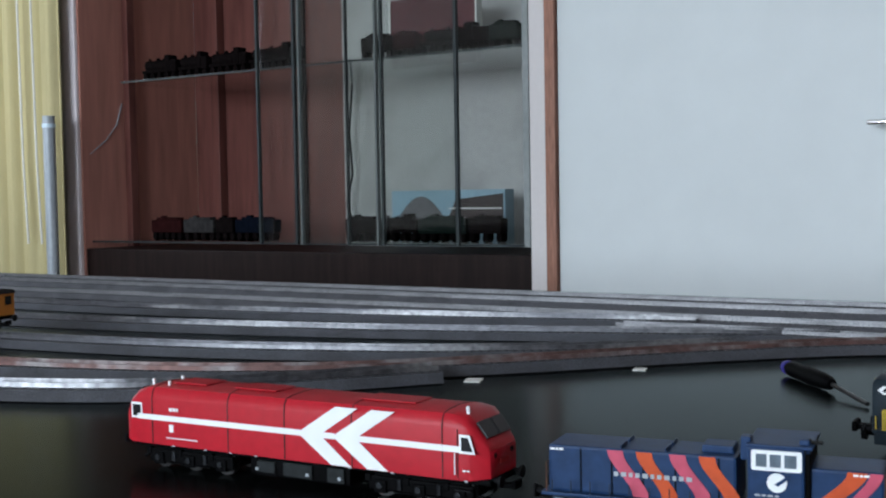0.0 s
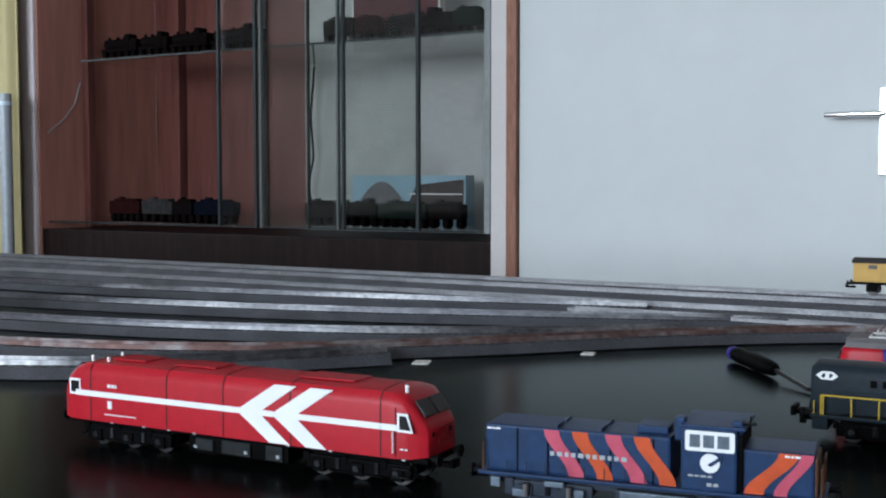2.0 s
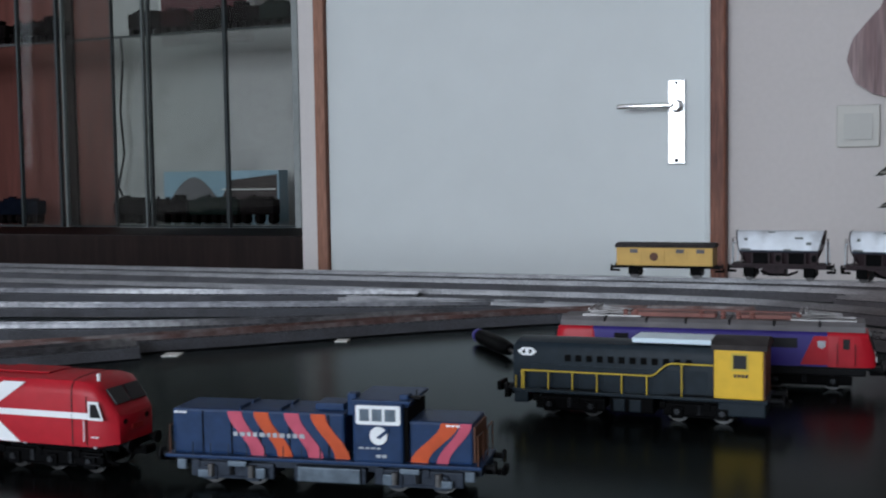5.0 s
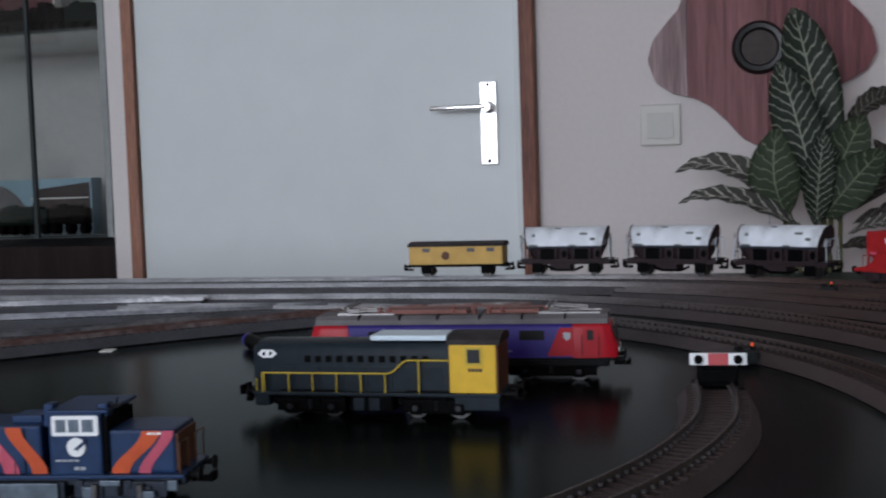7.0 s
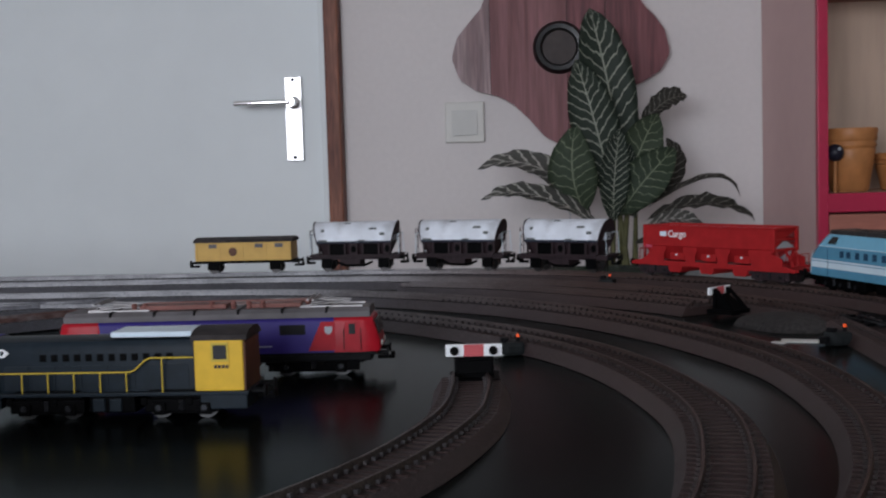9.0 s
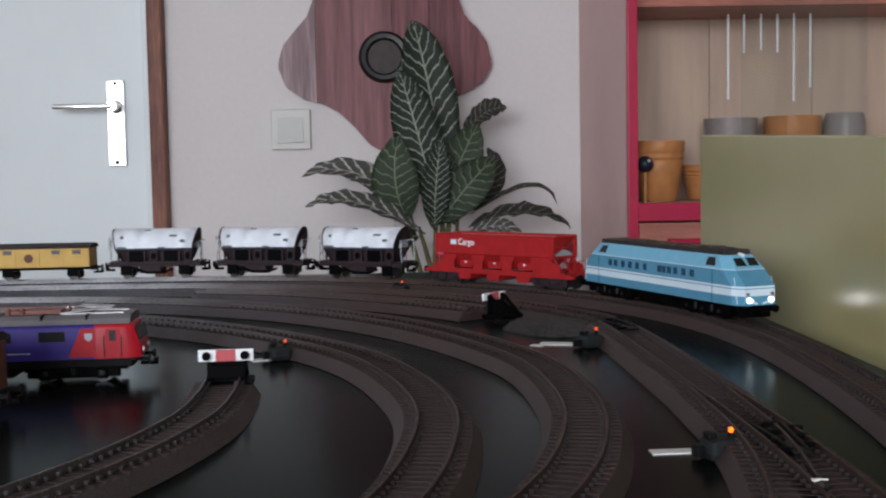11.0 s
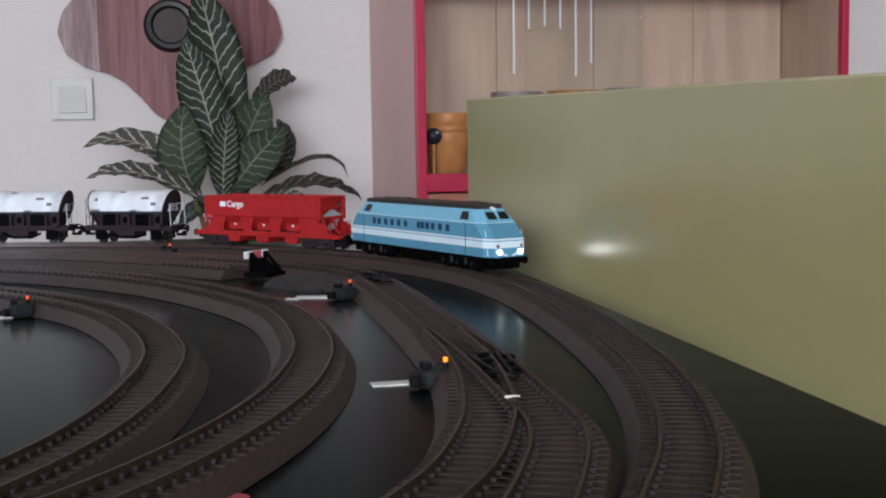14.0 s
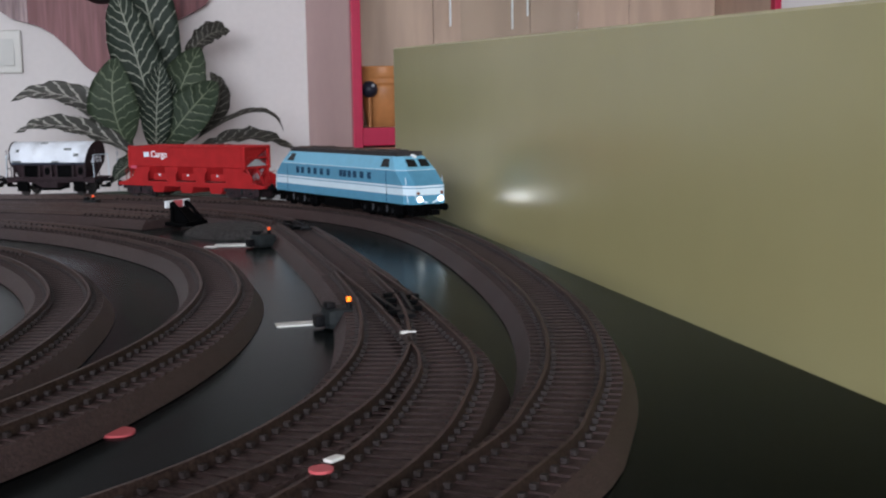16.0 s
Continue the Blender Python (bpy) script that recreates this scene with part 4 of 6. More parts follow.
# violet and red electric locomotive
v = thing("model_locomotive", "violet and red electric model locomotive with pantographs on a grey roof", "model locomotive", pose(0.0400, -1.7420, TZ, 0, 0, 4.0) @ Matrix.Diagonal((1.03, 1, 1, 1)), "locomotives on the table")
W = 0.0160
part("body", Shape().loft([ring(x, w, 0.0135, 0.0310, zt, 0.8) for x, w, zt in ((-0.0645, W, 0.0350), (0.0640, W, 0.0350))]), "violet", v, smooth=True)
for sx in (-1, 1):
    part("cab", Shape().loft([ring(sx * x, w, z0, zs, zt, 0.8) for x, w, z0, zs, zt in ((0.0640, W, 0.0135, 0.0310, 0.0350), (0.0800, W, 0.0135, 0.0310, 0.0350), (0.0850, 0.0150, 0.0135, 0.0295, 0.0335), (0.0880, 0.0138, 0.0140, 0.0210, 0.0225), (0.0888, 0.0125, 0.0150, 0.0195, 0.0205))]), "red", v, "red cab end", smooth=True)
    part("windscreen", Shape().box(sx * 0.0868, 0, 0.0275, 0.0012, 0.024, 0.0082, 0.0004, Matrix.Translation((sx * 0.0868, 0, 0.0275)) @ Matrix.Rotation(sx * radians(-14), 4, "Y") @ Matrix.Translation((-sx * 0.0868, 0, -0.0275)) @ Matrix.Translation((sx * 0.0003, 0, 0))), "glass_dark", v)
    for k in (-1, 1):
        part("headlamp", Shape().rod((sx * 0.0875, k * 0.0095, 0.0180), (sx * 0.0895, k * 0.0095, 0.0180), 0.0016, 12), "white", v)
part("red_slant", Shape().prism([(0.0500, 0.0150), (0.0645, 0.0150), (0.0645, 0.0312), (0.0570, 0.0312)], side(W), 0.0003), "red", v)
part("red_slant", Shape().prism([(-0.0645, 0.0150), (-0.0625, 0.0150), (-0.0640, 0.0312), (-0.0645, 0.0312)], side(W), 0.0003), "red", v)
window(v, 0.0720, 0.0755, 0.0240, 0.0298, W)
part("door", Shape().prism(rect(0.0700, 0.0775, 0.0150, 0.0308), side(W), 0.00012), "red", v)
part("handrail", Shape().rod((0.0692, -W - 0.0006, 0.0155), (0.0692, -W - 0.0006, 0.0270), 0.00025, 6).rod((0.0784, -W - 0.0006, 0.0155), (0.0784, -W - 0.0006, 0.0270), 0.00025, 6), "wheel", v)
part("crest", Shape().prism([(0.0590, 0.0285), (0.0630, 0.0285), (0.0630, 0.0255), (0.0610, 0.0238), (0.0590, 0.0255)], side(W + 0.0003), 0.0003), "tube", v, "small grey shield emblem")
for x0, x1 in ((0.0345, 0.0485), (0.0095, 0.0200), (-0.030, -0.020), (-0.052, -0.044)):
    window(v, x0, x1, 0.0242, 0.0298, W)
bars(v, "lettering", 0.0150, 0.0176, W, 6, 0.0007, (0.0025, 0.0018), "tube", gap=0.0004)
part("sill", Shape().box(0, 0, 0.0132, 0.172, 0.0322, 0.0016, 0.0004), "dark", v)
part("roof", Shape().loft([[Vector((x, y, z)) for y, z in ((-0.0160, 0.0335), (0.0160, 0.0335), (0.0150, 0.0365), (0.0120, 0.0385), (-0.0120, 0.0385), (-0.0150, 0.0365))] for x in (-0.0835, 0.0835)]), "roof_grey", v, "grey roof")
for x in (-0.058, -0.034, -0.012, 0.012, 0.036, 0.060):
    part("roof_rib", Shape().box(x, 0, 0.0375, 0.0012, 0.0305, 0.0030, 0.0003), "dark", v)
part("roof_box", Shape().box(-0.020, 0, 0.0400, 0.048, 0.014, 0.0026, 0.0006), "copper", v, "red-brown roof ducting")
part("roof_box", Shape().box(0.030, 0, 0.0398, 0.030, 0.012, 0.0024, 0.0006), "copper", v)
for x in (-0.047, -0.041, -0.004, 0.008, 0.0165, 0.024, 0.049):
    part("insulator", Shape().lathe([(0.0011, 0.038), (0.0018, 0.0395), (0.0011, 0.0405), (0.0018, 0.0415), (0.001, 0.0428)], 10, Matrix.Translation((x, -0.006, 0))), "copper", v)
for px in (-0.055, 0.062):
    pan = part("pantograph", Shape().box(px, -0.008, 0.0388, 0.034, 0.0012, 0.0012).box(px, 0.008, 0.0388, 0.034, 0.0012, 0.0012).box(px - 0.0165, 0, 0.0388, 0.0012, 0.016, 0.0012), "pan", v, "folded bare metal pantograph")
    for y in (-0.008, 0.008):
        part("arm", Shape().tube([(px - 0.017, y, 0.0394), (px + 0.010, y * 0.6, 0.0416), (px - 0.010, y * 0.6, 0.0432)], 0.0005), "pan", pan)
    for x in (px - 0.012, px - 0.009):
        part("contact_strip", Shape().rod((x, -0.0140, 0.0434), (x, 0.0140, 0.0434), 0.0006, 6), "pan", pan)
part("cable", Shape().tube([(-0.040, -0.006, 0.0428), (0.0, -0.006, 0.0432), (0.050, -0.006, 0.0428)], 0.0004), "copper", v)
part("skirt", Shape().box(0.001, 0, 0.0108, 0.166, 0.0312, 0.0040, 0.0008), "dark", v)
part("tank", Shape().box(0, 0, 0.0085, 0.040, 0.028, 0.009, 0.001), "dark", v)
part("brake_cylinder", Shape().box(0.010, -0.0150, 0.0085, 0.008, 0.003, 0.007, 0.0008).box(0.0005, -0.0150, 0.0070, 0.002, 0.003, 0.009, 0.0004), "roof_grey", v)
running_gear(v, (-0.052, 0.052), 0.030, 2, 0.050, 0.0066)
buffers(v, -0.0895)
buffers(v, 0.0895)

# ---- the moving train, as it rounds the curve ----
a_line = spline(A_LINE, 0.002)
front_at = min(range(len(a_line)), key=lambda i: (a_line[i] - Vector((0.5106, -1.6457))).length)


def on_track(centre, half):
    """Pose of a vehicle whose centre lies that far behind the train's front, bogies half apart on the rails."""
    a = a_line[front_at - round((centre - half) / 0.002)]
    b = a_line[front_at - round((centre + half) / 0.002)]
    m = (a + b) / 2
    return pose(m.x, m.y, TZ + RT, 0, 0, math.degrees(math.atan2(a.y - b.y, a.x - b.x)))


# sky-blue diesel
v = thing("model_locomotive", "sky-blue diesel model locomotive with white band, headlights lit", "model locomotive", on_track(0.1150, 0.065) @ Matrix.Diagonal((1.025, 1.0, 1.0, 1)), "train on the outer track")


def hull(levels):
    """Coachwork between heights: an eight-cornered plan whose ends rake back and sides lean in towards the roof."""
    rings = []
    for z in levels:
        up = max(0.0, (z - 0.0244) / 0.0196)
        xf = 0.1085 - 0.0200 * up
        ws = 0.0166 - 0.0004 * min(1, up) if z <= 0.0348 else 0.0162 - 0.0044 * (z - 0.0348) / 0.0092
        xs, wf = xf - 0.0085, ws * 0.72
        quarter = [(xs, ws), (xf, wf), (xf, -wf), (xs, -ws)]
        rings.append([Vector((x, y, z)) for x, y in quarter + [(-x, -y) for x, y in quarter]])
    return Shape().loft(rings)


part("lower_body", hull((0.0115, 0.0120, 0.0178)), "mid_blue", v)
part("white_band", hull((0.0178, 0.0224)), "pale_band", v, "white band")
part("band_gap", hull((0.0224, 0.0231)), "mid_blue", v)
part("white_line", hull((0.0231, 0.0244)), "pale_band", v)
part("window_band", hull((0.0244, 0.0300, 0.0346)), "mid_blue", v, "darker blue window band")
part("cant_line", hull((0.0346, 0.0350)), "pale_band", v)
part("upper_body", hull((0.0350, 0.0400, 0.0440)), "sky_blue", v, "light sky-blue roof side")
for x in (-0.062, -0.0535, -0.0425, -0.032, -0.0215, -0.0105, 0.0095, 0.0155, 0.0225, 0.0305, 0.041, 0.0515):
    window(v, x, x + 0.0050, 0.0272, 0.0322, 0.0164, pane="loco_glass")
for x in (-0.078, 0.078):
    part("door_line", Shape().prism(rect(x - 0.0002, x + 0.0002, 0.0122, 0.0345), side(0.0166), 0.0002), "loco_glass", v)
part("roof", Shape().box(0, 0, 0.0446, 0.168, 0.0215, 0.0014, 0.0004), "roof_black", v, "sooty black roof walk")
for y in (-0.0100, 0.0100):
    part("roof_rail", Shape().box(0.0, y, 0.0462, 0.166, 0.0016, 0.0020, 0.0004), "roof_black", v)
for x in (-0.0830, 0.0830):
    part("roof_rail", Shape().box(x, 0, 0.0458, 0.0020, 0.0205, 0.0030, 0.0004), "roof_black", v)
for x, l, mat in ((-0.066, 0.022, "roof_rust"), (-0.040, 0.026, "roof_black"), (-0.008, 0.030, "roof_rust"), (0.028, 0.034, "roof_rust"), (0.060, 0.024, "roof_black")):
    part("roof_grille", Shape().box(x, 0, 0.0462, l, 0.0165, 0.0024, 0.0007), mat, v)
    for k in range(5):
        part("grille_bar", Shape().box(x - l * 0.4 + k * l * 0.2, 0, 0.0476, 0.0012, 0.0150, 0.0008), mat, v)
for x in (-0.040, 0.060):
    part("roof_fan", Shape().rod((x, 0, 0.0470), (x, 0, 0.0486), 0.0065, 20), "roof_rust", v)
for sx in (-1, 1):
    for k in (-1, 1):
        tilt = Matrix.Translation((sx * 0.0933, k * 0.0051, 0.0394)) @ Matrix.Rotation(sx * radians(44.4), 4, "Y")
        part("windscreen", Shape().prism([(-0.0036, -0.0034), (0.0034, -0.0040), (0.0034, 0.0040), (-0.0036, 0.0034)] if sx > 0 else [(-0.0034, -0.0040), (0.0036, -0.0034), (0.0036, 0.0034), (-0.0034, 0.0040)], tilt, 0.0004), "glass_dark", v)
        part("nose_vee", Shape().prism([(k * 0.0117, 0.0176), (k * 0.0117, 0.0145), (k * 0.0020, 0.0118), (k * 0.0020, 0.0130), (k * 0.0075, 0.0150)], Matrix.Translation((sx * 0.1086, 0, 0)) @ pose(0, 0, 0, 90, 0, 90), 0.0003), "pale_band", v, "white wedge round the headlights")
        part("corner_rail", Shape().rod((sx * 0.1040, k * 0.0150, 0.0125), (sx * 0.1010, k * 0.0150, 0.0300), 0.0003, 6), "pale_band", v)
    part("cab_side_window", Shape().prism([(sx * 0.0690, 0.0), (sx * 0.0800, 0.0), (sx * 0.0770, 0.0062), (sx * 0.0690, 0.0062)], pose(0, -0.0154, 0.0366, 64.4, 0, 0), 0.0004), "glass_dark", v)
    part("nose_panel", Shape().prism([(-0.0098, 0.0262), (0.0098, 0.0262), (0.0092, 0.0330), (-0.0092, 0.0330)], pose(0, 0, 0, 0, 0, 0) @ Matrix(((0, 0, sx, sx * 0.1084), (1, 0, 0, 0), (0, 1, 0, 0), (0, 0, 0, 1))) @ Matrix(((1, 0, 0, 0), (0, 1, 0, 0), (0, -1.02, 1, 0.0250), (0, 0, 0, 1))), 0.0004), "mid_blue", v, "darker blue nose panel")
    part("marker_lamp", Shape().rod((sx * 0.0860, 0, 0.0445), (sx * 0.0905, 0, 0.0437), 0.0012, 12), "white", v)
    part("buffer_beam", Shape().box(sx * 0.1035, 0, 0.0092, 0.0080, 0.0270, 0.0048, 0.0006).box(sx * 0.1015, 0, 0.0052, 0.0040, 0.0240, 0.0050, 0.0008), "black", v)
for k in (-1, 1):
    part("headlight", Shape().rod((0.1078, k * 0.0085, 0.0150), (0.1096, k * 0.0085, 0.0150), 0.0018, 16), "headlight", v, "lit headlight")
    part("tail_lamp", Shape().rod((0.1078, k * 0.0097, 0.0192), (0.1091, k * 0.0097, 0.0192), 0.0012, 12), "copper", v)
    part("headlight", Shape().rod((-0.1078, k * 0.0085, 0.0150), (-0.1092, k * 0.0085, 0.0150), 0.0021, 16), "white", v)
part("underframe", Shape().box(0, 0, 0.0106, 0.206, 0.0290, 0.0022, 0.0005).box(0, 0, 0.0066, 0.044, 0.027, 0.0075, 0.001), "black", v)
running_gear(v, (-0.064, 0.064), 0.0195, 3, 0.058, 0.0056, side_mat="black", wheel_mat="black")
buffers(v, -0.1095, 0.0092, mat="black")
buffers(v, 0.1095, 0.0092, mat="black")
lamp = bpy.data.lights.new("headlight_beam", "SPOT")
lamp.energy, lamp.spot_size, lamp.spot_blend, lamp.shadow_soft_size, lamp.color = 0.0055, radians(70), 1.0, 0.003, (0.95, 0.98, 1.0)
beam = new("headlight_beam", lamp)
pm = on_track(0.1150, 0.065)
beam.matrix_world = look(pm @ Vector((0.1150, 0, 0.0150)), pm @ Vector((0.5, 0, 0.010)))

# red bogie hopper wagon
v = thing("model_wagon", "bright red bogie hopper model wagon, empty and open-topped", "model wagon", on_track(0.3290, 0.060) @ Matrix.Diagonal((1.10, 1.02, 1.11, 1)), "train on the outer track")
n0, n1 = -0.064, 0.060
hop = Shape()
for k in (-1, 1):
    skin = [(0.0085, 0.0150), (0.0166, 0.0262), (0.0166, 0.0418), (0.0150, 0.0418), (0.0150, 0.0268), (0.0068, 0.0158)]
    hop.loft([[Vector((x, k * y, z)) for y, z in skin] for x in (n0, n1)])
body = part("hopper_body", hop, "wagon_red", v)
for x, lean in ((n0, 0.010), (n1, -0.012)):
    part("end_plate", Shape().loft([[Vector((x + d + (lean if z < 0.02 else 0), y, z)) for y, z in ((-0.0164, 0.0416), (0.0164, 0.0416), (0.0164, 0.0262), (0.0080, 0.0152), (-0.0080, 0.0152), (-0.0164, 0.0262))] for d in (-0.0006, 0.0006)]), "wagon_red", body)
    out = math.copysign(0.0012, x)
    part("end_frame", Shape().box(x + out, -0.0154, 0.0330, 0.0026, 0.0030, 0.0180, 0.0006).box(x + out, 0.0154, 0.0330, 0.0026, 0.0030, 0.0180, 0.0006).box(x + out, 0, 0.0412, 0.0030, 0.0330, 0.0024, 0.0008).box(x + out, 0, 0.0330, 0.0022, 0.0300, 0.0016, 0.0005).box(x + out, 0, 0.0255, 0.0024, 0.0320, 0.0022, 0.0005), "wagon_red", body)
    part("end_strut", Shape().rod((x + 6 * out, -0.0100, 0.0125), (x + out, -0.0140, 0.0260), 0.0008, 6).rod((x + 6 * out, 0.0100, 0.0125), (x + out, 0.0140, 0.0260), 0.0008, 6).rod((x + 7 * out, 0, 0.0125), (x + out, 0, 0.0250), 0.0010, 6), "wagon_red", body)
    inner = -math.copysign(0.0009, x)
    part("end_lining", Shape().box(x + inner, 0, 0.0335, 0.0006, 0.0296, 0.0140), "tube", body)
part("rim", Shape().box(-0.002, -0.0164, 0.0420, 0.127, 0.0022, 0.0014, 0.0005).box(-0.002, 0.0164, 0.0420, 0.127, 0.0022, 0.0014, 0.0005), "wagon_red", body)
for k in (-1, 1):
    part("side_lining", Shape().loft([[Vector((x, k * y, z)) for y, z in ((0.0149, 0.0408), (0.0149, 0.0268), (0.0068, 0.0160), (0.0062, 0.0164), (0.0143, 0.0270), (0.0143, 0.0408))] for x in (n0 + 0.0014, n1 - 0.0014)]), "tube", body, "pale grey inside")
part("floor_plate", Shape().box(-0.002, 0, 0.0156, 0.112, 0.0150, 0.0010), "tube", body)
for k in (-1, 1):
    part("side_sill", Shape().prism([(-0.080, 0.0098), (0.080, 0.0098), (0.080, 0.0122), (0.072, 0.0138), (-0.072, 0.0138), (-0.080, 0.0122)], side(k * 0.0152), 0.0007), "wagon_red", v)
    for a, b, c, d in ((-0.070, -0.045, -0.059, -0.0428), (-0.023, -0.013, -0.0252, -0.0108), (0.009, 0.019, 0.0068, 0.0212), (0.041, 0.069, 0.0388, 0.060)):
        part("side_gusset", Shape().prism([(a, 0.0138), (b, 0.0138), (b, 0.0195), (d, 0.0225), (d, 0.0262), (c, 0.0262), (c, 0.0225), (max(a, c - 0.004), 0.0175)], side(k * 0.0152), 0.0007), "wagon_red", v)
part("frame", Shape().box(0, 0, 0.0110, 0.160, 0.028, 0.0026, 0.0004), "wagon_red", v)
for x in (-0.034, -0.002, 0.030):
    part("chute", Shape().loft([[Vector((x + sx * a, y, z)) for sx, y in ((-1, -0.0152), (1, -0.0152), (1, 0.0152), (-1, 0.0152))] for a, z in ((0.0068, 0.0100), (0.0068, 0.0072), (0.0050, 0.0048))]), "wagon_red", v)
    part("hatch_cover", Shape().box(x, -0.0118, 0.0180, 0.0150, 0.0010, 0.0070, 0.0004), "wagon_red", v)
    part("lever", Shape().box(x, -0.0128, 0.0188, 0.0016, 0.0014, 0.0016, 0.0003), "pale_band", v)
part("corner_brace", Shape().prism([(0.0440, 0.0405), (0.0590, 0.0405), (0.0590, 0.0300)], side(0.0165), 0.0004), "wagon_red", v)
part("logo_plate", Shape().prism(rect(-0.0480, -0.0415, 0.0335, 0.0375), side(0.0165), 0.0003), "pale_band", v)
text = bpy.data.curves.new("lettering", "FONT")
text.body, text.size, text.extrude, text.offset = "Cargo", 0.0074, 0.0001, 0.0001
cargo = new("lettering", text)
cargo.data.materials.append(M["white"])
cargo.parent = v
cargo.matrix_basis = pose(-0.0395, -0.0169, 0.0333, 90, 0, 0)
part("label_plate", Shape().prism(rect(-0.0635, -0.0570, 0.0240, 0.0262), side(0.0166), 0.0003), "pink", v)
for x in (-0.074, 0.074):
    part("railing", Shape().tube([(x, -0.012, 0.012), (x, -0.012, 0.0225), (x, 0.012, 0.0225), (x, 0.012, 0.012)], 0.0003).tube([(x * 0.94, -0.012, 0.012), (x * 0.94, -0.012, 0.0225), (x, -0.012, 0.0225)], 0.0003), "wagon_red", v)
    part("brake_pipe", Shape().rod((x, -0.004, 0.012), (x, -0.004, 0.020), 0.0003, 6), "wagon_red", v)
running_gear(v, (-0.056, 0.056), 0.0205, 2, 0.034, 0.0054, side_mat="maroon")
buffers(v, -0.0815, 0.0108)
buffers(v, 0.0815, 0.0108)

# silver-lidded two-axle hoppers
def silver_hopper(m):
    v = thing("model_wagon", "two-axle hopper model wagon, brown with worn silver roof", "model wagon", m @ Matrix.Diagonal((0.93, 1.04, 1.28, 1)), "silver-roofed wagons")

    def reach(z):
        """Half length of the body at a height: the ends lean inward towards the bottom."""
        return 0.0415 + (z - 0.0242) * (0.30 if z > 0.0242 else 0.65)

    lid = []
    arc = [(0.0166 * math.cos(a), 0.0242 + 0.0158 * math.sin(a) ** 0.9) for a in (0.0, 0.2, 0.4, 0.6, 0.8, 1.0, 1.2, 1.4)]
    for sx in (-1, 1):
        pts = [(-y, z) for y, z in arc] + [(0.0, 0.0400)] + arc[::-1]
        lid.append([Vector((sx * reach(z), y, z)) for y, z in pts])
    part("lid", Shape().loft(lid), "lid", v, "worn silver curved lid", smooth=True)
    for x0, x1, a0, a1 in ((-0.0370, -0.0335, 0.50, 0.66), (0.0170, 0.0255, 0.60, 0.72), (0.0290, 0.0345, 0.28, 0.42), (-0.0120, -0.0050, 1.10, 1.20), (-0.0405, -0.0300, 0.02, 0.10), (0.0050, 0.0130, 0.02, 0.08)):
        def on_lid(a, up):
            return -(0.0166 + up) * math.cos(a), 0.0242 + (0.0158 + up) * math.sin(a) ** 0.9
        quad = [on_lid(a0, 0.0002), on_lid(a1, 0.0002), on_lid(a1, -0.0006), on_lid(a0, -0.0006)]
        part("worn_patch", Shape().loft([[Vector((x, y, z)) for y, z in quad] for x in (x0, x1)]), "edge_grey", v, "patch of worn-off silver paint")
    end_line = [(-0.0120, 0.0125), (0.0120, 0.0125), (0.0168, 0.0240)] + [(0.0168 * math.cos(a), 0.0242 + 0.0162 * math.sin(a) ** 0.9) for a in (0.3, 0.6, 0.9, 1.2, 1.57, 1.94, 2.24, 2.54, 2.84)] + [(-0.0168, 0.0240)]
    for sx in (-1, 1):
        part("end_wall", Shape().loft([[Vector((sx * (reach(z) + d), y, z)) for y, z in end_line] for d in (0.0002, 0.0014)]), "maroon", v)
        part("end_platform", Shape().box(sx * 0.0455, 0, 0.0132, 0.012, 0.028, 0.0012, 0.0003), "maroon", v)
        part("platform_rail", Shape().tube([(sx * 0.0500, -0.0135, 0.0130), (sx * 0.0490, -0.0135, 0.0300), (sx * 0.0490, 0.0135, 0.0300), (sx * 0.0500, 0.0135, 0.0130)], 0.0004), "pale_band", v, "pale platform railing")
        part("end_ladder", Shape().tube([(sx * 0.0505, -0.011, 0.012), (sx * 0.0505, -0.011, 0.034)], 0.0004).tube([(sx * 0.0505, -0.005, 0.012), (sx * 0.0505, -0.005, 0.034)], 0.0004).tube([(sx * 0.0505, -0.011, 0.020), (sx * 0.0505, -0.005, 0.020)], 0.0003).tube([(sx * 0.0505, -0.011, 0.027), (sx * 0.0505, -0.005, 0.027)], 0.0003), "maroon", v)
        for y in (-0.0130, 0.0130):
            part("axle_guard", Shape().box(sx * 0.032, y, 0.0070, 0.012, 0.002, 0.0075, 0.0006), "black", v)
        w = Shape().rod((sx * 0.032, -0.0078, 0.0054), (sx * 0.032, 0.0078, 0.0054), 0.0012, 8)
        for y in (-1, 1):
            w.rod((sx * 0.032, y * 0.0074, 0.0054), (sx * 0.032, y * 0.0102, 0.0054), 0.0054, 20)
        part("wheelset", w, "wheel", v)
        buffers(v, sx * 0.0520, 0.0108)
    part("hopper_body", Shape().loft([[Vector((x, y, z)) for x, y, z in ((sx * 0.0340, -0.0100, 0.0125), (sx * 0.0340, 0.0100, 0.0125), (sx * 0.0413, 0.0148, 0.0240), (sx * 0.0413, -0.0148, 0.0240))] for sx in (-1, 1)]), "maroon", v)
    part("frame", Shape().box(0, 0, 0.0112, 0.100, 0.026, 0.0030, 0.0004), "maroon", v)
    for x in (-0.039, -0.028, -0.010, 0.010, 0.028, 0.039):
        part("side_post", Shape().box(x, -0.0158, 0.0185, 0.0020, 0.0018, 0.0120, 0.0003), "maroon", v)
    part("side_rail", Shape().box(0, -0.0160, 0.0238, 0.082, 0.0016, 0.0018, 0.0003).box(0, -0.0160, 0.0132, 0.080, 0.0016, 0.0018, 0.0003), "maroon", v)
